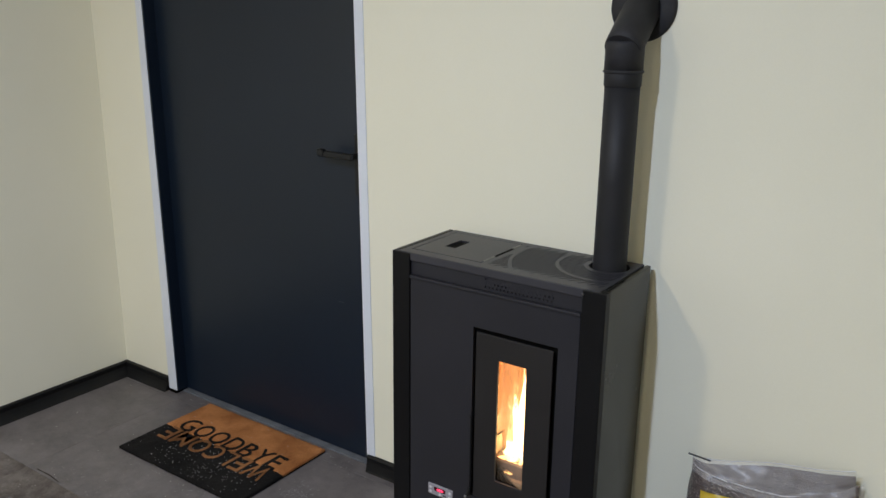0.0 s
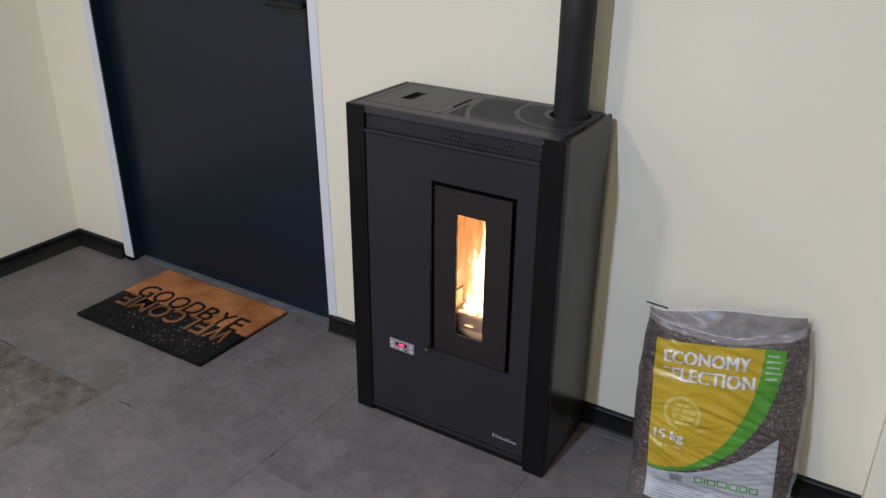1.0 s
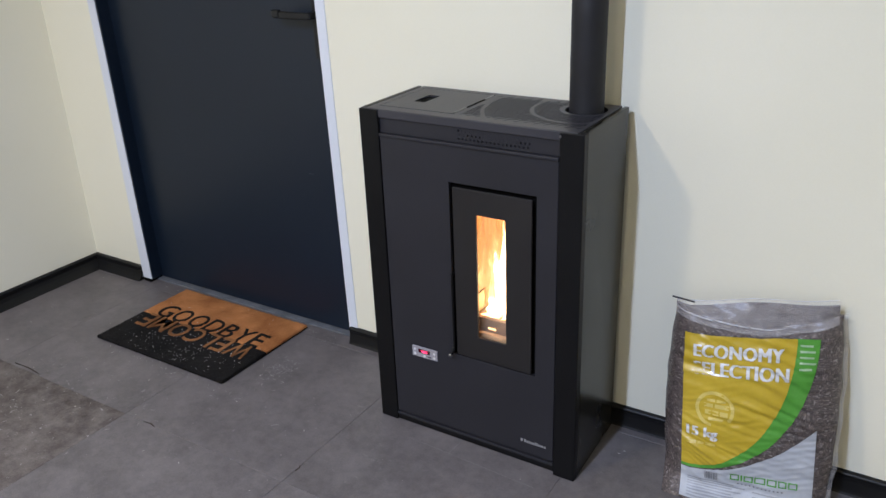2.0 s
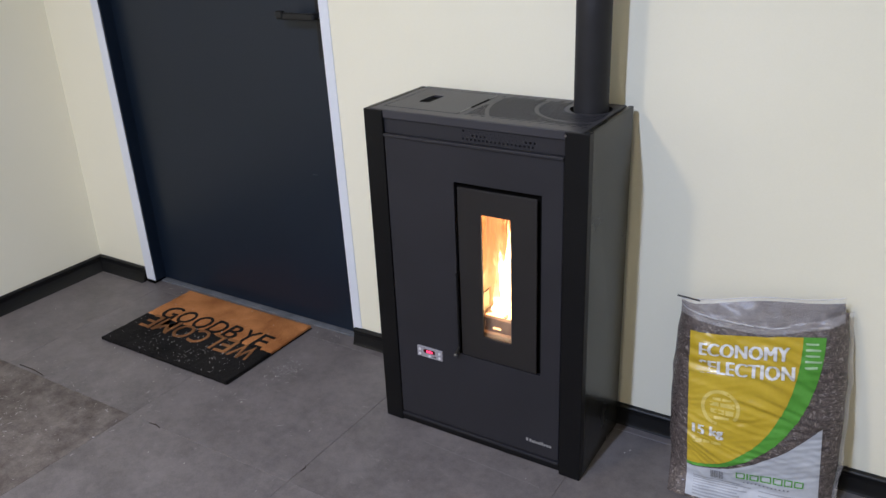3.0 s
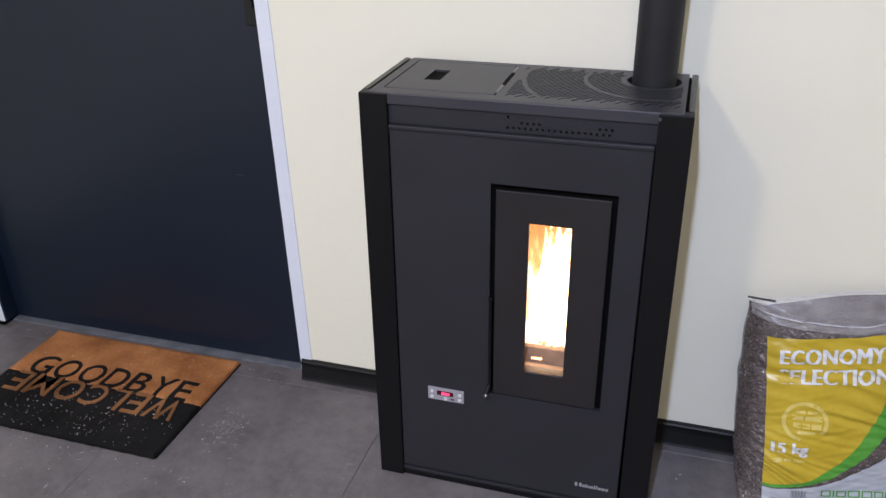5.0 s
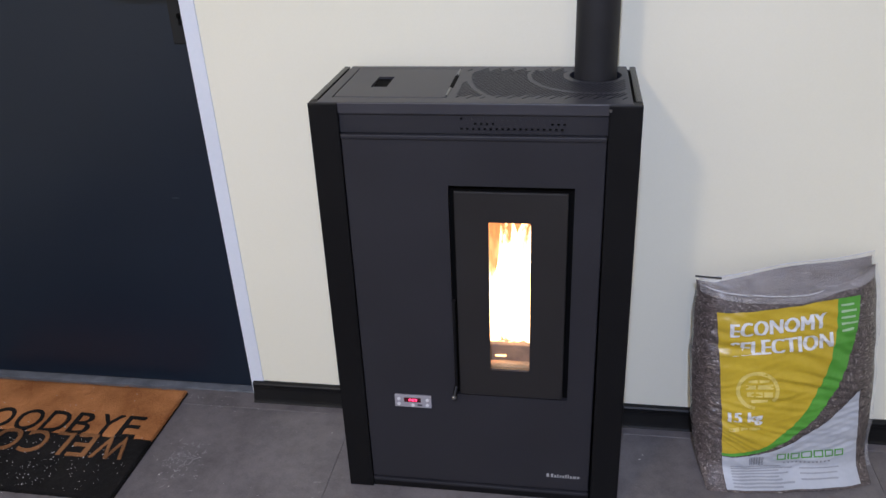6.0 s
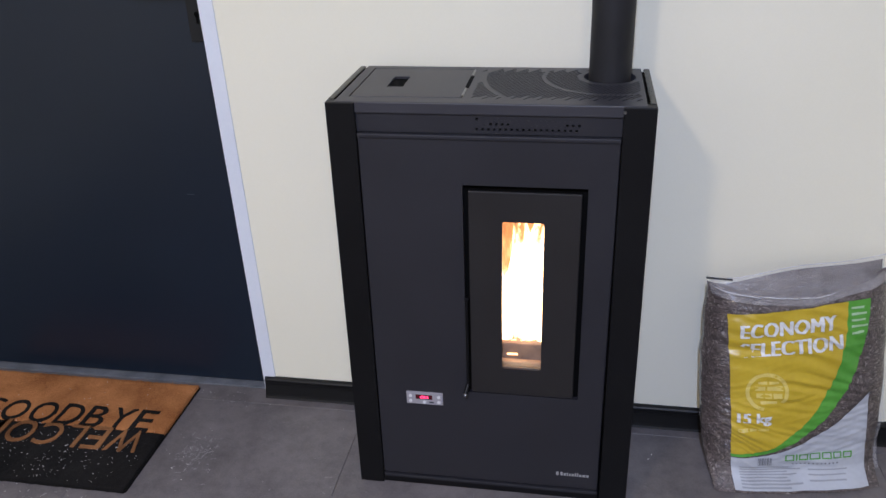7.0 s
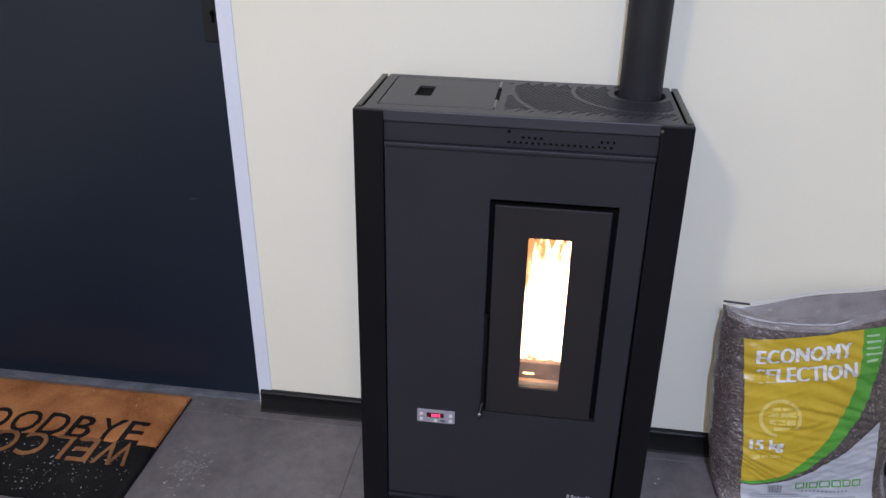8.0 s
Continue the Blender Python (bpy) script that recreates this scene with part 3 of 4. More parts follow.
    part("finger_slot", box((0.0927, -0.1688, SH - 0.0045), (0.1233, -0.0962, SH - 0.0037)), SHADE_BLACK, lid)
    for y0, y1 in ((-0.226, -0.175), (-0.082, -0.040)):
        part("hinge", rod((0.2455, y0, SH + 0.0005), (0.2455, y1, SH + 0.0005), 0.0022, 10), CHROME, lid)
    part("hinge_gap", box((0.2425, -0.172, SH - 0.006), (0.2500, -0.086, SH + 0.0012)), SHADE_BLACK, lid)
    # recessed perforated strip under the lip
    strip = box((0.054, SF + 0.0090, 0.834), (SX - 0.056, SF + 0.013, SH - 0.018))
    perf = bmesh.new()
    for row, z in enumerate((0.8405, 0.8500, 0.8595)):
        for k in range(18):
            # most of the upper rows are clogged with paint: shallow dents
            clear = row == 0 or (row == 1 and (k in (2, 3, 4, 5) or k > 14)) or (row == 2 and k == 0)
            x = 0.274 + 0.0104 * k + (0.0 if row != 1 else 0.004)
            box((x, SF - 0.01, z), (x + 0.0047, SF + (0.05 if clear else 0.0098), z + 0.0047), bm=perf)
    part("vent_strip", cut(strip, perf), STEEL, s, "recessed strip with small square vent holes")
    back = box((0.26, SF + 0.0155, 0.836), (0.48, SF + 0.019, 0.868))
    part("vent_backing", back, SHADE_BLACK, s)
    # front panel with the opening for the fire door
    FX0, FX1, FZ0, FZ1 = 0.0560, SX - 0.0575, 0.032, 0.832
    DX0, DX1, DZ0, DZ1 = 0.249, 0.479, 0.270, 0.737
    front = cut(box((FX0, SF + 0.002, FZ0), (FX1, SF + 0.012, FZ1), 0.003, 3), box((DX0, SF - 0.02, DZ0), (DX1, SF + 0.05, DZ1)))
    part("front_panel", front, STEEL, s, "flat charcoal powder-coated front panel")
    part("front_panel_edge", box((FX0, SF - 0.0022, FZ1 - 0.007), (FX1, SF + 0.010, FZ1 + 0.0015), 0.0022), STEEL, s)
    groove = cut(box((DX0 - 0.004, SF + 0.0165, DZ0 - 0.004), (DX1 + 0.004, SF + 0.0185, DZ1 + 0.004)), box((0.312, -1, 0.327), (0.413, 0, 0.678)))
    part("door_surround", groove, SHADE_BLACK, s)
    # fire door
    GX0, GX1, GZ0, GZ1 = 0.3230, 0.4015, 0.3375, 0.6665
    glass_cut = box((GX0, -0.35, GZ0), (GX1, -0.2, GZ1), 0.004, 3)
    d = part("fire_door", cut(box((DX0 + 0.0105, SF - 0.001, DZ0 + 0.0035), (DX1 - 0.0105, SF + 0.0050, DZ1 - 0.0105), 0.0025, 3), glass_cut), DOOR_IRON, s, "brown-black cast fire door with a tall glass")
    pane = part("glass_pane", box((GX0 - 0.004, SF + 0.0055, GZ0 - 0.004), (GX1 + 0.004, SF + 0.0090, GZ1 + 0.004)), GLASS, d, "tall clear heatproof glass")
    pane.visible_shadow = False
    hb = rod((DX0 + 0.004, SF - 0.004, 0.294), (DX0 + 0.004, SF - 0.004, 0.496), 0.0032, 12)
    rod((DX0 + 0.004, SF - 0.004, 0.294), (DX0 + 0.000, SF - 0.016, 0.276), 0.0045, 12, hb)
    rod((DX0 + 0.004, SF + 0.006, 0.498), (DX0 + 0.004, SF - 0.006, 0.498), 0.0045, 12, hb)
    dh = part("door_latch", hb, PILLAR, d, "thin black latch rod")
    knob = bmesh.new()
    bmesh.ops.create_uvsphere(knob, u_segments=12, v_segments=8, radius=0.0052, matrix=Matrix.Translation((DX0, SF - 0.017, 0.275)))
    part("latch_knob", shade(knob), CHROME, dh)
    # plinth
    part("plinth", box((0.054, SF + 0.005, 0.001), (SX - 0.056, SF + 0.020, 0.029), 0.003), PILLAR, s)
    part("plinth_rail", box((0.0555, SF - 0.0005, 0.0205), (SX - 0.0575, SF + 0.010, 0.0285), 0.0020), STEEL, s)
    part("base", box((0.006, SF + 0.012, 0.0), (SX - 0.006, SB - 0.004, 0.014)), SHADE_BLACK, s)
    # control panel
    CX0, CX1, CZ0, CZ1 = 0.1190, 0.1975, 0.2310, 0.2615
    p = part("control_panel", box((CX0, SF - 0.0015, CZ0), (CX1, SF + 0.004, CZ1), 0.0012), PANEL_GREY, s, "grey control panel with a red digital display")
    for x, z in ((0.009, 0.021), (0.009, 0.008), (0.039, 0.0065), (0.070, 0.021), (0.070, 0.008)):
        part("button", rod((CX0 + x, SF - 0.0014, CZ0 + z), (CX0 + x, SF - 0.0032, CZ0 + z), 0.0037, 14), BUTTON, p)
    part("display", box((CX0 + 0.020, SF - 0.0022, CZ0 + 0.0135), (CX0 + 0.056, SF - 0.0012, CZ0 + 0.0245), 0.0004), DISPLAY, p)
    digits = fit_to(lettering("085", 0.008, 0.0003), 0.0, 0.018, 0.0, 0.0065)
    digits.transform(Matrix.Translation((CX0 + 0.030, SF - 0.0026, CZ0 + 0.0158)) @ Matrix.Rotation(radians(90), 4, "X"))
    part("display_digits", digits, LED, p, "glowing red digits")
    part("infrared_window", box((CX0 + 0.049, SF - 0.002, CZ0 + 0.0045), (CX0 + 0.059, SF - 0.0012, CZ0 + 0.0085)), PRINT_DARK, p)
    # maker's badge as plain bars
    badge = part("badge", box((0.441, SF + 0.0005, 0.0665), (0.4465, SF + 0.003, 0.0755), 0.0008), BADGE, s, "small silver badge")
    x = 0.4505
    for w, h in ((0.005, 0.009), (0.005, 0.0055), (0.003, 0.008), (0.004, 0.0055), (0.005, 0.0055), (0.003, 0.009), (0.003, 0.009), (0.005, 0.0055), (0.007, 0.0055), (0.005, 0.0055)):
        part("badge_bar", box((x, SF + 0.0005, 0.0665), (x + w, SF + 0.003, 0.0665 + h), 0.0004), BADGE, badge)
        x += w + 0.0017
    part("screw", rod((SX - 0.0545, SF + 0.004, 0.881), (SX - 0.0545, SF - 0.0015, 0.881), 0.0028, 12), CHROME, s)
    # combustion chamber
    cb = bmesh.new()
    X0, X1, Y1, Z0, Z1 = 0.225, 0.455, -0.072, 0.326, 0.728
    Y0 = SF + 0.020
    box((X0, Y1, Z0), (X1, Y1 + 0.012, Z1), bm=cb)
    box((X0 - 0.012, Y0, Z0), (X0, Y1 + 0.012, Z1), bm=cb)
    box((X1, Y0, Z0), (X1 + 0.012, Y1 + 0.012, Z1), bm=cb)
    box((X0, Y0, Z1), (X1, Y1, Z1 + 0.012), bm=cb)
    box((X0, Y0, Z0 - 0.012), (X1, Y1, Z0), bm=cb)
    ch = part("combustion_chamber", cb, BRICK_LINING, s, "sooty tan firebox lining lit by the fire")
    for k in range(19):
        x = X0 + 0.006 + k * 0.0118
        part("lining_rib", box((x, Y1 - 0.004, 0.44), (x + 0.0055, Y1, Z1), 0.001), BRICK_LINING, ch)
    pot = cut(box((0.290, -0.234, 0.327), (0.446, -0.100, 0.374), 0.004), box((0.300, -0.222, 0.350), (0.436, -0.110, 0.42)))
    burner = part("burn_pot", pot, FIRELIT_STEEL, s, "ash-grey steel burn pot, firelight put into its colour")
    part("pot_slot", box((0.330, -0.2355, 0.346), (0.352, -0.2330, 0.3495)), EMBER, burner)
    # upright plate at the side of the pot, with dark edges and a square hole
    plate = cut(box((0.2835, -0.212, 0.334), (0.2865, -0.112, 0.424)), box((0.27, -0.176, 0.376), (0.30, -0.152, 0.398)))
    # steel plate in the pale lining colour, which stands in for firelight
    part("side_plate", plate, BRICK_LINING, burner)
    for a, b in (((-0.212, 0.334), (-0.212, 0.424)), ((-0.212, 0.424), (-0.112, 0.424)), ((-0.212, 0.345), (-0.112, 0.345))):
        part("plate_edge", rod((0.2868, *a), (0.2868, *b), 0.0014, 8), SHADE_BLACK, burner)
    part("plate_hole", box((0.2815, -0.178, 0.374), (0.2830, -0.150, 0.400)), SHADE_BLACK, burner)
    part("ash_ledge", box((0.228, -0.252, 0.328), (0.452, -0.240, 0.341), 0.003), BRICK_LINING, s)
    rng = random.Random(4)
    em = bmesh.new()
    for _ in range(90):
        x, y = rng.uniform(0.303, 0.432), rng.uniform(-0.218, -0.114)
        a = rng.uniform(0, 6.28)
        dx, dy = 0.006 * math.cos(a), 0.006 * math.sin(a)
        z = 0.354 + rng.uniform(0, 0.022)
        rod((x - dx, y - dy, z), (x + dx, y + dy, z + rng.uniform(-0.003, 0.003)), 0.003, 6, em)
    part("burning_pellets", em, EMBER, burner)
    # flames: tapered tongues, each its own outline
    # orange tongues by the lining are added to make the firebox glow
    tongues = ((0.388, -0.150, 0.034, 0.368, 0.004, FLAME_CORE), (0.354, -0.155, 0.030, 0.345, -0.001, FLAME_CORE), (0.414, -0.140, 0.026, 0.362, 0.002, FLAME_CORE),
               (0.370, -0.178, 0.027, 0.235, 0.0, FLAME_CORE), (0.330, -0.150, 0.025, 0.225, -0.003, FLAME_CORE), (0.404, -0.185, 0.024, 0.190, 0.0, FLAME_CORE), (0.322, -0.190, 0.018, 0.080, 0.0, FLAME_CORE),
               (0.365, -0.115, 0.052, 0.345, 0.002, FLAME_GLOW), (0.300, -0.130, 0.034, 0.270, -0.004, FLAME_GLOW), (0.262, -0.110, 0.034, 0.350, -0.001, FLAME_GLOW), (0.300, -0.096, 0.040, 0.365, 0.0, FLAME_GLOW), (0.410, -0.098, 0.040, 0.365, 0.0, FLAME_GLOW), (0.270, -0.160, 0.026, 0.240, 0.002, FLAME_GLOW),
               (0.284, -0.142, 0.030, 0.230, 0.001, FLAME_MID), (0.312, -0.118, 0.036, 0.285, 0.0, FLAME_MID), (0.262, -0.105, 0.026, 0.190, 0.0, FLAME_MID))
    for i, (x, y, w, h, lean_x, m) in enumerate(tongues):
        bm = bmesh.new()
        rings, sides = 16, 14
        loops = []
        for a in range(rings + 1):
            v = a / rings
            r = w * (math.sin(math.pi * min(1.0, v * 0.78 + 0.22)) ** 0.85 + 0.02) * (1 - 0.35 * v)
            ring = []
            for b in range(sides):
                t = 2 * math.pi * b / sides
                wob = 1 + 0.55 * noise.noise(Vector((math.cos(t) * 1.3 + i * 9, math.sin(t) * 1.3, v * 4.0)))
                sway = 0.012 * v * noise.noise(Vector((i * 5.0, v * 3.5, 2)))
                ring.append(bm.verts.new((x + lean_x * v * 4 + sway + r * wob * math.cos(t), y + 0.8 * r * wob * math.sin(t), 0.358 + h * v)))
            loops.append(ring)
        for q, p2 in zip(loops, loops[1:]):
            for b in range(sides):
                bm.faces.new((q[b], q[(b + 1) % sides], p2[(b + 1) % sides], p2[b])).smooth = True
        bm.faces.new(loops[0])
        bm.faces.new(loops[-1])
        part("flame", bm, m, s, "bright yellow-white flame and added glow")
    return s


stove = pellet_stove()
fire = bpy.data.lights.new("fire_light", "POINT")
fire.energy, fire.color, fire.shadow_soft_size = 2.6, (1.0, 0.38, 0.12), 0.02
fire_ob = new("fire_light", fire)
fire_ob.location = (0.300, -0.105, 0.640)


# ---- doormat ----
def doormat():
    x0, x1, y0, y1, split = -1.125, -0.527, -0.388, 0.012, -0.190
    mat = thing("doormat", ((x0 + x1) / 2, (y0 + y1) / 2, 0), "half brown half black coir doormat reading goodbye and welcome", "doormat")
    mat.matrix_world = Matrix.Translation(mat.location)
    cx, cy = mat.location.x, mat.location.y

    def pile(xa, xb, ya, yb, z, seed, rag=0.0):
        """A slab of bristles with an uneven top and edge."""
        nx, ny = int((xb - xa) / 0.006), int((yb - ya) / 0.006)
        bm = bmesh.new()
        top = [[bm.verts.new((xa + (xb - xa) * i / nx, ya + (yb - ya) * j / ny, z)) for i in range(nx + 1)] for j in range(ny + 1)]
        low = {}
        for j, row in enumerate(top):
            for i, v in enumerate(row):
                p = v.co.copy()
                v.co.z += 0.0022 * noise.noise(p * 90 + Vector((seed, 0, 0))) + 0.001 * noise.noise(p * 25)
                if i in (0, nx) or j in (0, ny):
                    v.co.z -= 0.003
                    v.co.x += 0.0016 * noise.noise(p * 130 + Vector((0, seed, 0)))
                    v.co.y += 0.0016 * noise.noise(p * 130 + Vector((0, 0, seed + 3)))
                    low[v] = bm.verts.new((v.co.x, v.co.y, 0.0005))
        for j in range(ny):
            for i in range(nx):
                bm.faces.new((top[j][i], top[j][i + 1], top[j + 1][i + 1], top[j + 1][i])).smooth = True
        rim = [top[0][i] for i in range(nx + 1)] + [top[j][nx] for j in range(1, ny + 1)] + [top[ny][i] for i in range(nx - 1, -1, -1)] + [top[j][0] for j in range(ny - 1, 0, -1)]
        for a, b in zip(rim, rim[1:] + rim[:1]):
            bm.faces.new((b, a, low[a], low[b]))
        bm.transform(Matrix.Translation((-cx, -cy, 0)))
        return bm

    part("brown_half", pile(x0, x1, split, y1, 0.0135, 1.0), COIR, mat, "bare brown coir half")
    part("black_half", pile(x0, x1, y0, split, 0.0135, 2.0), COIR_BLACK, mat, "black dyed coir half")
    # low black strip: rubber backing and the edge's shadow line in one
    part("edge_shade_strip", box((x1 - 0.001 - cx, y0 - cy + 0.003, 0.0005), (x1 + 0.003 - cx, y1 - cy, 0.0045), 0.001), COIR_BLACK, mat)

    def bristles(ya, yb, count, seed):
        """Loose fibres standing out of the pile and over its edge."""
        rng = random.Random(seed)
        bm = bmesh.new()
        for k in range(count):
            x, y, z = rng.uniform(x0, x1), rng.uniform(ya, yb), 0.0125
            if k % 5 == 0:
                x, z = (x0 if k % 2 else x1 + 0.002), rng.uniform(0.004, 0.011)
            elif k % 5 == 1:
                y, z = (y0 if ya == y0 else y1), rng.uniform(0.004, 0.011)
            a, l = rng.uniform(0, 6.28), rng.uniform(0.0025, 0.0055)
            out = Vector((math.cos(a), math.sin(a), 0))
            side = Vector((-out.y, out.x, 0)) * 0.0005
            foot = Vector((x - cx, y - cy, z))
            tip = foot + out * l * rng.uniform(0.3, 1.0) + Vector((0, 0, l * rng.uniform(0.25, 0.8)))
            bm.faces.new([bm.verts.new(p) for p in (foot - side, foot + side, tip)])
        return bm

    tagged(part("bristles", bristles(split, y1, 4200, 5), COIR, mat, "loose brown coir fibres"), kind="stuff")
    tagged(part("bristles", bristles(y0, split, 4200, 6), COIR_BLACK, mat, "loose black coir fibres"), kind="stuff")

    def word(text, xa, xb, ya, yb, turned, m, name, label):
        gap = 0.012
        widths = {"M": 1.2, "W": 1.35, "O": 1.15, "G": 1.1, "C": 1.0, "D": 1.05, "B": 0.92, "Y": 0.98, "E": 0.82, "L": 0.75}
        total = sum(widths[c] for c in text)
        unit = (xb - xa - gap * (len(text) - 1)) / total
        x = xa
        for c in text:
            w = widths[c] * unit
            bm = fit_to(lettering(c, 0.1, 0.0032, 0.0002), x, x + w, ya, yb)
            if turned:
                for v in bm.verts:
                    v.co.x, v.co.y = xa + xb - v.co.x, ya + yb - v.co.y
            bmesh.ops.subdivide_edges(bm, edges=[e for e in bm.edges if e.calc_length() > 0.02], cuts=3)
            for v in bm.verts:
                p = v.co.copy()
                v.co.x += 0.0016 * noise.noise(p * 160)
                v.co.y += 0.0016 * noise.noise(p * 160 + Vector((9, 0, 0)))
                v.co.z += 0.0128
            bm.transform(Matrix.Translation((-cx, -cy, 0)))
            part(name, bm, m, mat, label)
            x += w + gap

    word("GOODBYE", -1.071, -0.574, split - 0.002, -0.111, False, COIR_BLACK, "goodbye_letter", "black letter in the brown pile")
    word("WELCOME", -1.077, -0.564, -0.270, split + 0.002, True, COIR_DIRTY, "welcome_letter", "brown letter in the black pile")
    return mat


doormat()


# ---- bag of pellets ----
BAG_AT, BAG_TURN = Vector((0.956, -0.100, 0.0)), 9.3


def bag_edge(z):
    """Half width of the bag at height z along its cloth."""
    s = z / 0.47
    return 0.180 + 0.012 * math.sin(math.pi * min(1, s * 1.05)) + 0.003 * noise.noise(Vector((0, z * 22, 1)))


def bag_front(X, z):
    """How far forward the front skin lies, across and up the cloth, with sag folds."""
    s = z / 0.47
    u = max(-1.0, min(1.0, (X - 0.016 * s) / bag_edge(z)))
    lean = -0.036 + 0.088 * s ** 1.15
    bulge = 0.0255 * max(0.0, 1 - abs(u) ** 2.4) ** 0.7 * (0.40 + 0.60 * math.sin(math.pi * min(1.0, 0.12 + 0.80 * s)))
    warp = 0.05 * noise.noise(Vector((X * 5, z * 5, 1)))
    mask = max(0.0, min(1.0, 0.45 + 1.3 * noise.noise(Vector((X * 8, z * 10, 5)))))
    crease = 0.0044 * (0.5 - abs(noise.noise(Vector((X * 4, (z + 0.34 * X + warp) * 48, 51)))) * 2.2) * mask
    fold_a = 0.0058 * noise.noise(Vector((X * 5, (z + 0.26 * X + warp) * 62, 21))) * mask
    fold_b = 0.0030 * noise.noise(Vector((X * 7, (z - 0.20 * X + warp * 0.7) * 95, 33))) * (1.1 - mask)
    tuck = -0.006 * math.exp(-((z - 0.335 + 0.16 * (X + 0.15)) / 0.007) ** 2) * max(0.0, 1 - (X + 0.19) / 0.16)
    lump = 0.0045 * noise.noise(Vector((X * 16, z * 16, 2))) + 0.0006 * noise.noise(Vector((X * 70, z * 90, 7)))
    foot = -0.042 * max(0.0, 1 - s / 0.09) ** 1.6
    calm = max(0.15, min(1.0, z / 0.05)) * max(0.0, 1 - abs(u) ** 8)
    side = (0.042 if u < 0 else 0.014) * abs(u) ** 8 * min(1.0, z / 0.06)
    return lean - bulge + side + foot - (fold_a + fold_b + tuck + crease) * calm - lump


def bag_place(X, y, z):
    """From the cloth to the bag as it stands: slumped a little to one side."""
    return Vector((X - 0.076 * z, y, z + 0.130 * X * min(1.0, z / 0.42)))


def bag_point(X, z, off=0.0):
    return bag_place(X, bag_front(X, z) - off, z)


def on_bag(bm2d, off):
    """Lay a flat drawing (x across, y up) on the bag's front."""
    for v in bm2d.verts:
        v.co = bag_point(v.co.x, max(0.003, v.co.y), off + v.co.z)
    return bm2d


def region(x0, x1, low, high, off, nx=76, nz=120):
    """A printed field between two curves low(x) and high(x)."""
    bm = bmesh.new()
    rows = []
    for i in range(nx + 1):
        x = x0 + (x1 - x0) * math.sin(math.pi / 2 * i / nx)
        a, b = low(x), max(low(x) + 1e-4, high(x))
        rows.append([bm.verts.new((x, a + (b - a) * j / nz, 0)) for j in range(nz + 1)])
    for p, q in zip(rows, rows[1:]):
        for j in range(nz):
            bm.faces.new((p[j], q[j], q[j + 1], p[j + 1])).smooth = True
    return on_bag(bm, off)


def region_z(z0, z1, left, right, off, nx=70, nz=130):
    """A printed field between two curves left(z) and right(z)."""
    bm = bmesh.new()
    rows = []
    for j in range(nz + 1):
        z = z0 + (z1 - z0) * (1 - math.cos(math.pi / 2 * j / nz))
        a, b = left(z), max(left(z) + 1e-4, right(z))
        rows.append([bm.verts.new((a + (b - a) * i / nx, z, 0)) for i in range(nx + 1)])
    for p, q in zip(rows, rows[1:]):
        for i in range(nx):
            bm.faces.new((p[i], p[i + 1], q[i + 1], q[i])).smooth = True
    return on_bag(bm, off)


def strip2d(x0, x1, z0, z1, n=10):
    bm = bmesh.new()
    low = [bm.verts.new((x0 + (x1 - x0) * i / n, z0, 0)) for i in range(n + 1)]
    high = [bm.verts.new((x0 + (x1 - x0) * i / n, z1, 0)) for i in range(n + 1)]
    for i in range(n):
        bm.faces.new((low[i], low[i + 1], high[i + 1], high[i]))
    return bm


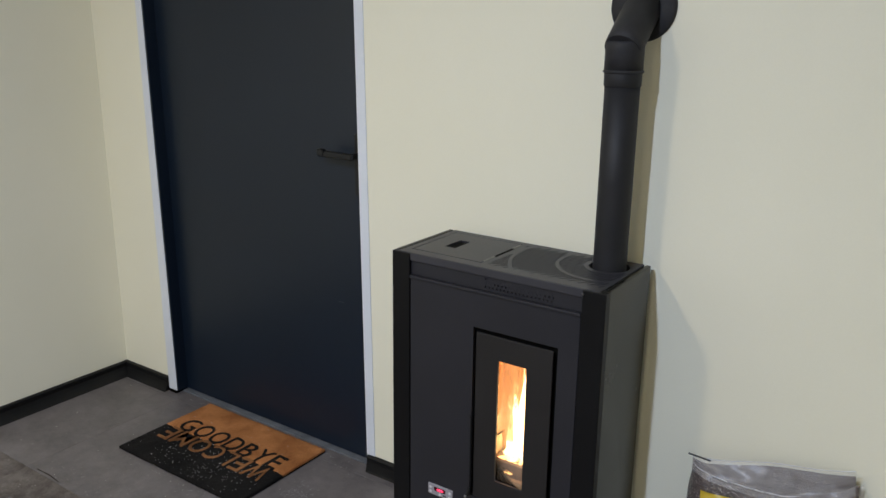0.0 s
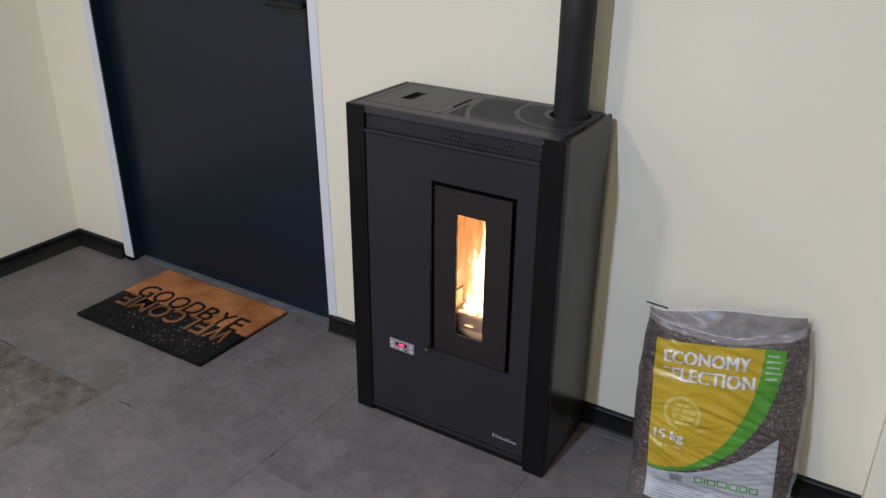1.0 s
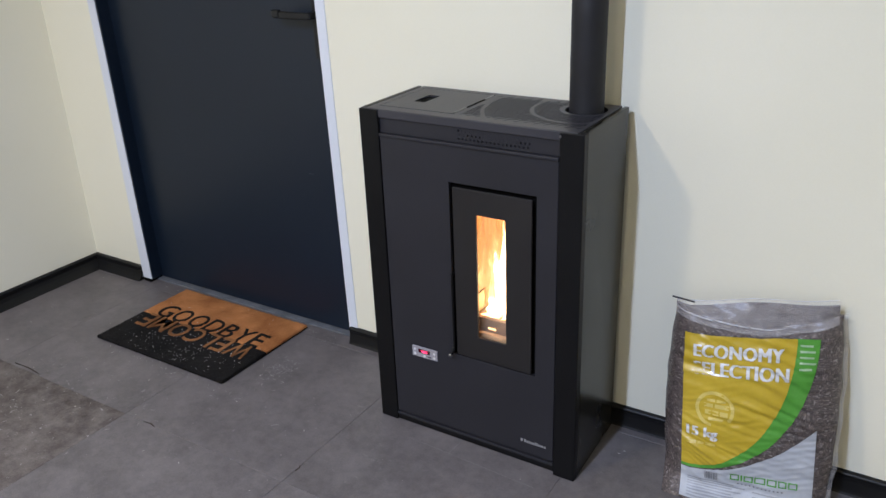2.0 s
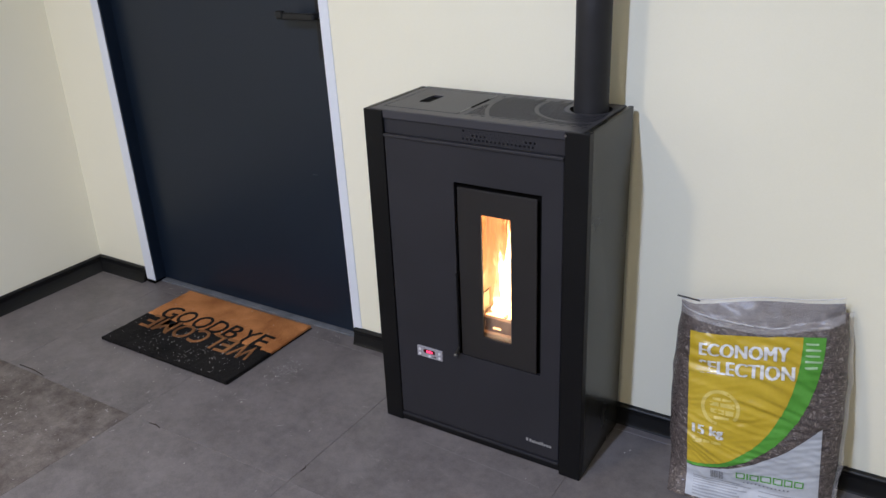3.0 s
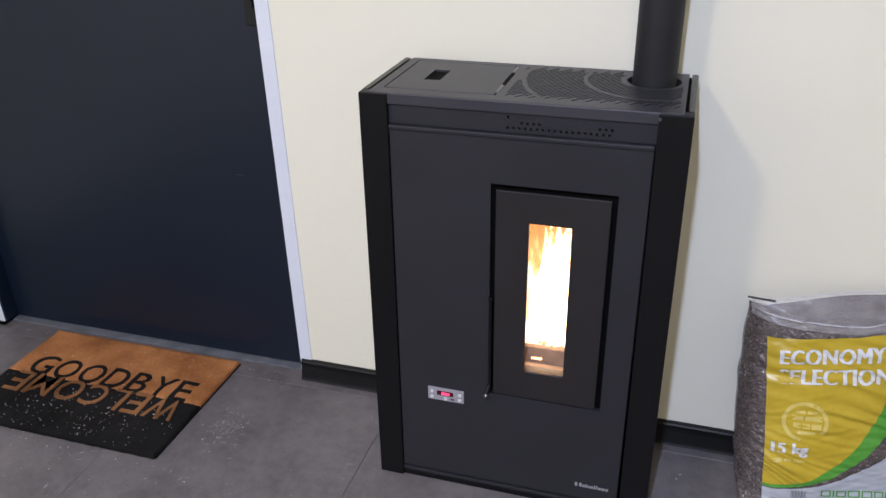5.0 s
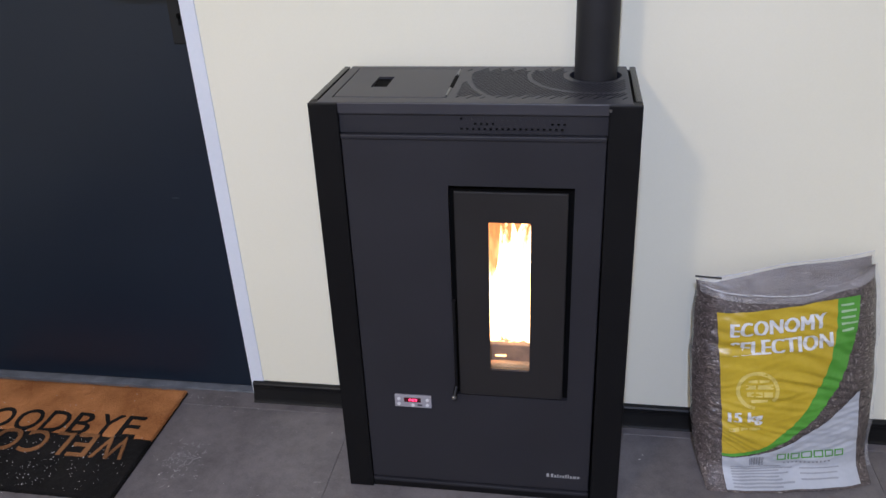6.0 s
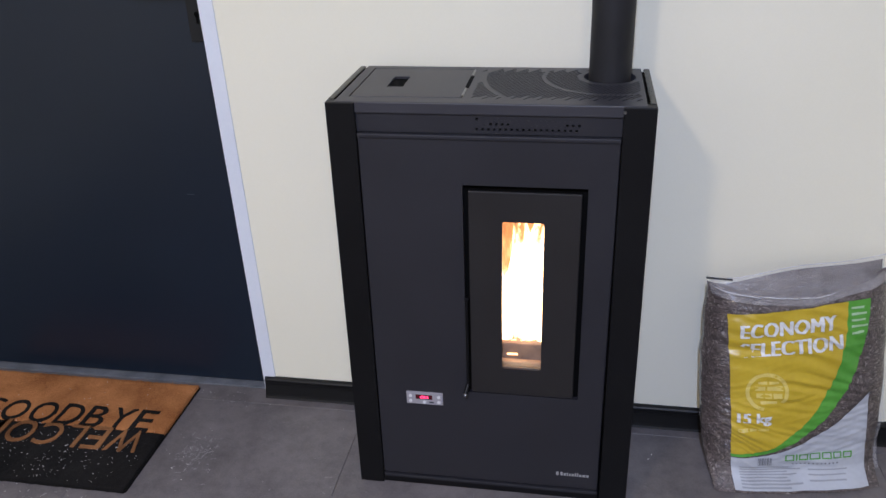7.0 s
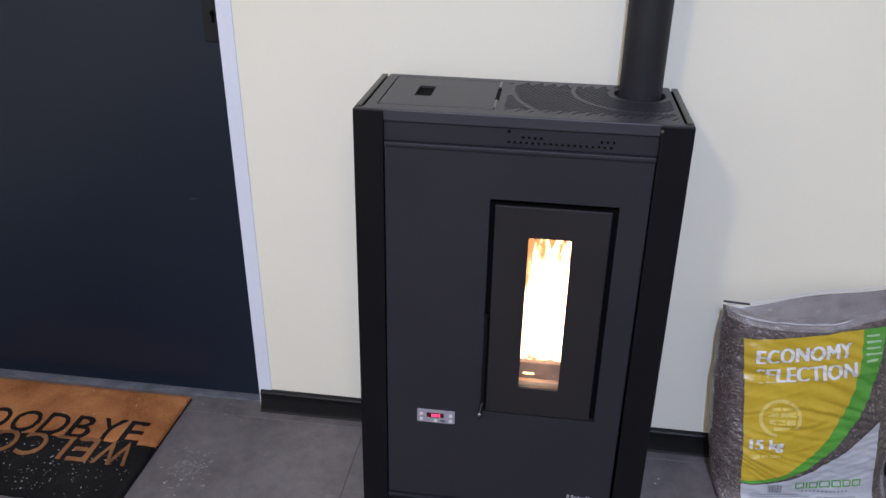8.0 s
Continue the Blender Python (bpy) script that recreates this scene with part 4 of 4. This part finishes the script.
def pellet_bag():
    bag = thing("pellet_bag", BAG_AT, "full clear plastic bag of brown wood pellets leaning on the wall", "bag")
    bag.matrix_world = Matrix.Translation(BAG_AT) @ Matrix.Rotation(radians(BAG_TURN), 4, "Z")

    def wall_y(X, z):
        return 0.117 - 0.164 * (X - 0.076 * z)

    def fill_z(u):
        """Height of the front rim of the fill: high at the near corner, sagging past the middle."""
        sag = 0.037 * ((0.15 - u) / 1.15) ** 1.2 if u < 0.15 else 0.028 * ((u - 0.15) / 0.85) ** 1.4
        return 0.423 + sag + 0.003 * noise.noise(Vector((u * 3, 0, 4)))

    # body: front skin and back skin meeting at the sides
    bm = bmesh.new()
    nx, nz = 150, 220
    front, back = [], []
    for j in range(nz + 1):
        f, b = [], []
        for i in range(nx + 1):
            u = math.sin(math.pi / 2 * (-1 + 2 * i / nx))
            z = max(0.002, fill_z(u) * j / nz)
            s = z / 0.47
            X = u * bag_edge(z) + 0.016 * s
            y = bag_front(X, z)
            round_top = max(0.0, 1 - max(0.0, (j / nz - 0.93) / 0.07) ** 2)
            y += 0.030 * (1 - round_top) * (1 - abs(u) ** 6)
            depth = (0.122 - 0.050 * s) * math.sqrt(max(0.0, 1 - abs(u) ** 9)) * (0.15 + 0.85 * round_top)
            b.append(bm.verts.new(bag_place(X, max(y + 0.003, min(y + max(0.004, depth), wall_y(X, z))), z)))
            f.append(bm.verts.new(bag_place(X, y, z)))
        front.append(f)
        back.append(b)
    for grid, flip in ((front, False), (back, True)):
        for j in range(nz):
            for i in range(nx):
                q = [grid[j][i], grid[j][i + 1], grid[j + 1][i + 1], grid[j + 1][i]]
                bm.faces.new(q[::-1] if flip else q).smooth = True
    for j in range(nz):
        bm.faces.new((front[j][0], front[j + 1][0], back[j + 1][0], back[j][0])).smooth = True
        bm.faces.new((front[j + 1][nx], front[j][nx], back[j][nx], back[j + 1][nx])).smooth = True
    for i in range(nx):
        bm.faces.new((front[0][i + 1], front[0][i], back[0][i], back[0][i + 1]))
        bm.faces.new((front[nz][i], front[nz][i + 1], back[nz][i + 1], back[nz][i])).smooth = True
    bmesh.ops.recalc_face_normals(bm, faces=bm.faces)
    part("filled_body", bm, PELLETS, bag, "brown pellets showing through clear film")

    # loose film above the fill: a back sheet standing against the wall and a front sheet folded over
    def sheet(z_low, z_high, y_low, y_high, seed, nu=60, nv=16):
        fl = bmesh.new()
        rows = []
        for j in range(nv + 1):
            v = j / nv
            row = []
            for i in range(nu + 1):
                u = -1 + 2 * i / nu
                X = 0.012 + u * (0.176 - 0.002 * v)
                z = z_low(u) + (z_high(u) - z_low(u)) * v
                y = y_low(u, X) + (y_high(u, X) - y_low(u, X)) * v + 0.005 * noise.noise(Vector((u * 4, v * 2, seed))) * math.sin(math.pi * min(1, v + 0.1))
                row.append(fl.verts.new(bag_place(X, min(y, wall_y(X, z) - 0.001), z)))
            rows.append(row)
        for p, q in zip(rows, rows[1:]):
            for i in range(nu):
                fl.faces.new((p[i], p[i + 1], q[i + 1], q[i])).smooth = True
        return fl

    part("rear_fill", sheet(lambda u: fill_z(u) - 0.012, lambda u: 0.466 + 0.010 * u + 0.004 * math.cos(u * 4), lambda u, X: bag_front(X, 0.41) + 0.020, lambda u, X: 0.074 - 0.010 * u, 9.0), PELLETS, bag, "brown pellets heaped towards the back under the film")
    part("film_flap", sheet(lambda u: fill_z(u) - 0.004, lambda u: 0.481 + 0.009 * u + 0.003 * math.cos(u * 5), lambda u, X: bag_front(X, 0.42) + 0.016, lambda u, X: 0.066 - 0.012 * u, 3.0), FILM, bag, "crumpled milky film standing up at the top")
    part("film_fold", sheet(lambda u: fill_z(u) - 0.013, lambda u: fill_z(u) + 0.003, lambda u, X: bag_front(X, 0.41) - 0.002, lambda u, X: bag_front(X, 0.42) + 0.006, 6.0, 60, 8), FILM, bag, "film folded across the front")
    # thin pale tubes draw the highlights on the fold and the cut edge
    rim = [-0.97 + 1.35 * k / 40 for k in range(41)]
    crease = [bag_place(0.012 + u * 0.178, bag_front(0.012 + u * 0.178, 0.415) + 0.002, fill_z(u) + 0.002 + 0.0012 * noise.noise(Vector((u * 9, 3, 1)))) for u in rim]
    part("film_crease", sweep(crease, [0.0003 + 0.0011 * math.sin(math.pi * k / 40) ** 0.5 for k in range(41)], 8), FILM_GLINT, bag, "pale thread drawing the highlight where the film folds over")
    glint = [bag_place(0.012 + u * 0.176, 0.062 - 0.010 * u, 0.4815 + 0.009 * u + 0.003 * math.cos(u * 5)) for u in [-0.98 + 1.96 * k / 40 for k in range(41)]]
    part("film_edge", sweep(glint, [0.0009] * 41, 8), FILM_GLINT, bag, "milky cut edge of the film with its glint painted in")
    # flat welded seam of film along the outer side
    seam = bmesh.new()
    cols = []
    for j in range(61):
        z = 0.02 + 0.43 * j / 60
        w = 0.010 + 0.005 * noise.noise(Vector((3, z * 14, 8)))
        e = bag_edge(z) + 0.016 * z / 0.47
        cols.append([seam.verts.new(bag_place(e - 0.004 + (w + 0.004) * k / 3, bag_front(e, z) + 0.002 + 0.006 * k / 3 + 0.003 * noise.noise(Vector((k, z * 30, 2))), z)) for k in range(4)])
    for a, b in zip(cols, cols[1:]):
        for k in range(3):
            seam.faces.new((a[k], a[k + 1], b[k + 1], b[k])).smooth = True
    part("side_seam", seam, FILM, bag, "clear film seam")
    X0, X1, ZT = -0.1375, 0.160, 0.408
    rx, rz = 0.243, 0.333

    def bow(z, a, b):
        return X0 + a * math.sqrt(max(0.0, 1 - ((ZT - z) / b) ** 2))

    yellow = part("yellow_field", region_z(ZT - rz, ZT, lambda z: X0, lambda z: bow(z, rx, rz), 0.0036), PRINT_YELLOW, bag, "yellow printed field")
    part("green_band", region_z(ZT - rz - 0.007, ZT, lambda z: max(X0, bow(z, rx, rz) - 0.010), lambda z: bow(z, 0.289, rz + 0.007), 0.0024, 30), PRINT_GREEN, bag, "green curved printed band")
    white_top = lambda x: 0.066 + 0.146 * max(0.0, (x - X0) / (X1 - X0)) ** 2.0
    white = part("white_field", region(X0, X1 - 0.004, lambda x: 0.006, white_top, 0.0026), PRINT_WHITE, bag, "white printed field")

    def words(text, x0, x1, z0, z1, m, parent, label, bold=0.0019):
        bm = bmesh.new()
        for k, dx in enumerate((-bold, -bold / 2, 0.0, bold / 2, bold)):
            one = fit_to(lettering(text, 1.0, 0.0, 0.0, 1.06), x0 + bold + dx, x1 - bold + dx, z0, z1)
            for v in one.verts:
                v.co.z = 0.0001 * k
            me = mesh_of("word", one)
            bm.from_mesh(me)
            bpy.data.meshes.remove(me)
        bmesh.ops.triangulate(bm, faces=bm.faces)
        for _ in range(2):
            bmesh.ops.subdivide_edges(bm, edges=bm.edges[:], cuts=1, use_grid_fill=True)
        part("lettering", on_bag(bm, 0.0056), m, parent, label)

    words("ECONOMY", X0 + 0.0215, X0 + 0.2175, 0.356, 0.387, PRINT_LETTER, yellow, "white word economy")
    words("SELECTION", X0 + 0.0215, X0 + 0.230, 0.314, 0.345, PRINT_LETTER, yellow, "white word selection")
    words("15 kg", X0 + 0.011, X0 + 0.083, 0.152, 0.184, PRINT_LETTER, yellow, "white weight fifteen kilograms")
    ring = bmesh.new()
    inner, outer = [], []
    for k in range(37):
        a = radians(-40 + 300 * k / 36)
        inner.append(ring.verts.new((X0 + 0.074 + 0.036 * math.cos(a), 0.232 + 0.036 * math.sin(a), 0)))
        outer.append(ring.verts.new((X0 + 0.074 + 0.044 * math.cos(a), 0.232 + 0.044 * math.sin(a), 0)))
    for k in range(36):
        ring.faces.new((inner[k], inner[k + 1], outer[k + 1], outer[k]))
    part("ring_mark", on_bag(ring, 0.0042), PRINT_PALE, yellow, "faint pale ring mark")
    for x0, x1, z, h in ((0.056, 0.074, 0.250, 0.006), (0.078, 0.098, 0.250, 0.006), (0.050, 0.070, 0.235, 0.010), (0.074, 0.106, 0.235, 0.010), (0.052, 0.066, 0.218, 0.011), (0.069, 0.083, 0.218, 0.011), (0.086, 0.104, 0.218, 0.011), (0.060, 0.094, 0.205, 0.006)):
        part("print_bar", on_bag(strip2d(X0 + x0, X0 + x1, z, z + h), 0.0042), PRINT_PALE, yellow)
    for x0, x1 in ((0.013, 0.034), (0.038, 0.052), (0.056, 0.078)):
        part("print_bar", on_bag(strip2d(X0 + x0, X0 + x1, 0.138, 0.1445), 0.0042), PRINT_PALE, yellow)
    for k, w in enumerate((0.026, 0.031, 0.029, 0.034, 0.026)):
        part("print_bar", on_bag(strip2d(X0 + 0.249, X0 + 0.249 + w, 0.392 - 0.0125 * k, 0.3965 - 0.0125 * k, 4), 0.0042), PRINT_PALE_GREEN, yellow)
    # the film tucked over the foot of the first letter
    tuck = bmesh.new()
    rows = []
    for i in range(31):
        x = X0 - 0.001 + 0.064 * i / 30
        top = 0.351 - 0.50 * (x - X0) + 0.002 * noise.noise(Vector((x * 90, 0, 0)))
        rows.append([tuck.verts.new((x, top - 0.036 * (1 - i / 34) * (1 - k / 8), 0.0024 * (k / 8) * (1 - i / 30))) for k in range(9)])
    for p, q in zip(rows, rows[1:]):
        for k in range(8):
            tuck.faces.new((p[k], q[k], q[k + 1], p[k + 1])).smooth = True
    part("tuck", on_bag(tuck, 0.0062), PRINT_YELLOW, yellow, "fold of yellow film over the lettering")
    # barcode, mark and small print as bars
    for k in range(11):
        w = (0.0012, 0.002, 0.0012, 0.0026)[k % 4]
        part("barcode_bar", on_bag(strip2d(X0 + 0.056 + 0.0028 * k, X0 + 0.056 + 0.0028 * k + w, 0.048, 0.070, 2), 0.0042), PRINT_GREY, white)
    x = X0 + 0.114
    for w in (0.020, 0.0035, 0.020, 0.024, 0.021, 0.018, 0.020):
        for xa, xb, za, zb in ((x, x + w, 0.062, 0.0645), (x, x + w, 0.0745, 0.077), (x, x + 0.0028, 0.0645, 0.0745), (x + w - 0.0028, x + w, 0.0645, 0.0745)):
            part("mark_bar", on_bag(strip2d(xa, xb, za, zb, 3), 0.0042), PRINT_GREEN, white)
        x += w + 0.0035
    for k in range(12):
        part("mark_dot", on_bag(strip2d(X0 + 0.130 + 0.0088 * k, X0 + 0.134 + 0.0088 * k, 0.050, 0.0535, 2), 0.0042), PRINT_GREY, white)
    rng = random.Random(8)
    for k in range(8):
        part("small_print", on_bag(strip2d(X0 + 0.016, X0 + rng.uniform(0.115, 0.15), 0.043 - 0.0048 * k, 0.0455 - 0.0048 * k, 8), 0.0042), PRINT_FAINT, white)
    for k in range(3):
        part("small_print", on_bag(strip2d(X0 + 0.165, X0 + rng.uniform(0.235, 0.26), 0.036 - 0.009 * k, 0.0385 - 0.009 * k, 6), 0.0042), PRINT_FAINT, white)
    # black tie at the corner of the flap
    a, b = bag_place(-0.172, 0.076, 0.479), bag_place(-0.120, 0.066, 0.470)
    part("black_tie", rod(a, b, 0.0022, 8), TIE, bag, "thin black tie in the film")
    return bag


pellet_bag()


# ---- floor ----
floor = structure("floor", box((WEST_X - 0.15, SOUTH_Y - 0.15, -0.12), (EAST_X + 0.15, 0.20, -0.004)), SCREED, "grey stone-look tiled floor, scuffed and dusty")
PITCH, ORIGIN = 0.61, (-0.664, -0.638)
tile_bm = box((-PITCH / 2 + 0.0003, -PITCH / 2 + 0.0003, -0.012), (PITCH / 2 - 0.0003, PITCH / 2 - 0.0003, 0.0), 0.0006, 1)
tile_mesh = mesh_of("tile", tile_bm, TILE)
tile_dark_mesh = tile_mesh.copy()
tile_dark_mesh.materials[0] = TILE_DARK
for i in range(-2, 7):
    for j in range(-9, 2):
        dark = i < 0 and j < 0
        t = new("tile", tile_dark_mesh if dark else tile_mesh)
        t.location = (ORIGIN[0] + PITCH * (i + 0.5), ORIGIN[1] + PITCH * (j + 0.5), 0.0003 * noise.noise(Vector((i * 1.7, j * 2.3, 0))) - 0.0003)
        t.parent = floor
        if dark:
            tagged(t, "darker mottled floor tile")


# ---- litter ----
def chips(name, spots, z, label, m=GRIT, size=(0.0008, 0.0042)):
    rng = random.Random(12)
    bm = bmesh.new()
    for x, y in spots:
        a, l, w, h = rng.uniform(0, 6.28), size[0] + (size[1] - size[0]) * rng.random() ** 3, rng.uniform(0.0004, 0.0010), rng.uniform(0.0004, 0.0009)
        q = Matrix.Translation((x, y, z + h)) @ Matrix.Rotation(a, 4, "Z") @ Matrix.Rotation(rng.uniform(-0.3, 0.3), 4, "X") @ Matrix.Diagonal((l * 2, w * 2, h * 2, 1))
        bmesh.ops.create_icosphere(bm, subdivisions=1, radius=0.6, matrix=q)
    return tagged(new(name, mesh_of(name, bm, m)), label, "litter", kind="stuff")


rng = random.Random(3)
mat_spots = [(rng.uniform(-1.11, -0.54), -0.385 + 0.20 * rng.random()) for _ in range(120)] + [(rng.gauss(-0.78, 0.12), rng.gauss(-0.30, 0.045)) for _ in range(130)] + [(rng.uniform(-1.10, -0.54), rng.uniform(-0.2, 0.0)) for _ in range(22)]
chips("grit", mat_spots, 0.0145, "pale grit scattered on the doormat", size=(0.0003, 0.0028))
floor_spots = [(rng.uniform(-1.6, 1.2), rng.uniform(-1.2, -0.02)) for _ in range(150)] + [(rng.gauss(-0.42, 0.035), rng.gauss(-0.24, 0.05)) for _ in range(10)] + [(rng.uniform(-1.1, -0.5), rng.uniform(-0.43, -0.39)) for _ in range(25)] + [(rng.uniform(-1.3, -0.36), rng.uniform(0.0, 0.012)) for _ in range(30)]
floor_spots = [p for p in floor_spots if not (0 < p[0] < 0.59 and p[1] > -0.28) and not (-1.13 < p[0] < -0.52 and -0.395 < p[1] < 0.012) and not (0.74 < p[0] < 1.17 and p[1] > -0.25)]
chips("grit", floor_spots, 0.0, "pale grit scattered on the floor", size=(0.0005, 0.0035))


def twig(a, b, r):
    a, b = Vector((*a, r)), Vector((*b, r))
    mid = (a + b) / 2 + Vector((0.003, 0.004, 0.001))
    tagged(new("twig", mesh_of("twig", sweep([a, mid, b], [r, r * 1.3, r * 0.6], 6), TWIG)), "thin dark dry twig on the floor tiles", "twig", "twigs on the floor")


twig((-1.225, -0.629), (-1.095, -0.632), 0.0016)
twig((-0.580, -0.640), (-0.530, -0.643), 0.0015)
twig((-0.053, -0.568), (-0.050, -0.592), 0.0011)


# pale traces of an old edge on the tiles in front of the stove, and scuffs by the mat
for a, b in (((0.130, -0.328), (0.515, -0.348)), ((0.262, -0.280), (0.260, -0.335))):
    d = (Vector(b) - Vector(a)).normalized()
    n = Vector((-d.y, d.x)) * 0.0009
    bm = bmesh.new()
    pts = [Vector(a) + (Vector(b) - Vector(a)) * k / 24 for k in range(25)]
    for c, e in zip(pts, pts[1:]):
        w = 0.4 + 0.8 * abs(noise.noise(Vector((c.x * 60, c.y * 60, 4))))
        bm.faces.new([bm.verts.new((*v, 0.0006)) for v in (c - n * w, e - n * w, e + n * w, c + n * w)])
    structure("floor_mark", bm, FLOOR_MARK, "thin pale worn line on the floor tiles")

rng = random.Random(21)
bm = bmesh.new()
patches = ((-0.425, -0.235, 0.026, 0.036, 110), (-1.05, -0.60, 0.09, 0.05, 34), (-1.10, -0.80, 0.10, 0.08, 60), (-0.85, -0.86, 0.14, 0.10, 60), (-0.72, -0.60, 0.10, 0.05, 22), (-0.30, -0.42, 0.20, 0.10, 26), (-0.62, -0.42, 0.22, 0.015, 30), (-0.42, -0.02, 0.05, 0.02, 16))
spots = [(rng.gauss(cx, sx), rng.gauss(cy, sy)) for cx, cy, sx, sy, n in patches for _ in range(n)]
for x, y in [s for s in spots if not (-1.13 < s[0] < -0.515 and s[1] > -0.40)]:
    a, l, w = rng.gauss(0.75, 0.9), 0.002 + 0.011 * rng.random() ** 2.5, rng.uniform(0.0005, 0.0026)
    m = Matrix.Translation((x, y, 0.0006)) @ Matrix.Rotation(a, 4, "Z")
    ring = [bm.verts.new(m @ Vector((l * math.cos(k * 0.9) * rng.uniform(0.5, 1.1), w * math.sin(k * 0.9) * rng.uniform(0.4, 1.2), 0))) for k in range(7)]
    bm.faces.new(ring)
tagged(new("scuff", mesh_of("scuff", bm, SCUFF)), "pale scuff marks on the tiles round the doormat", "scuff", kind="stuff")
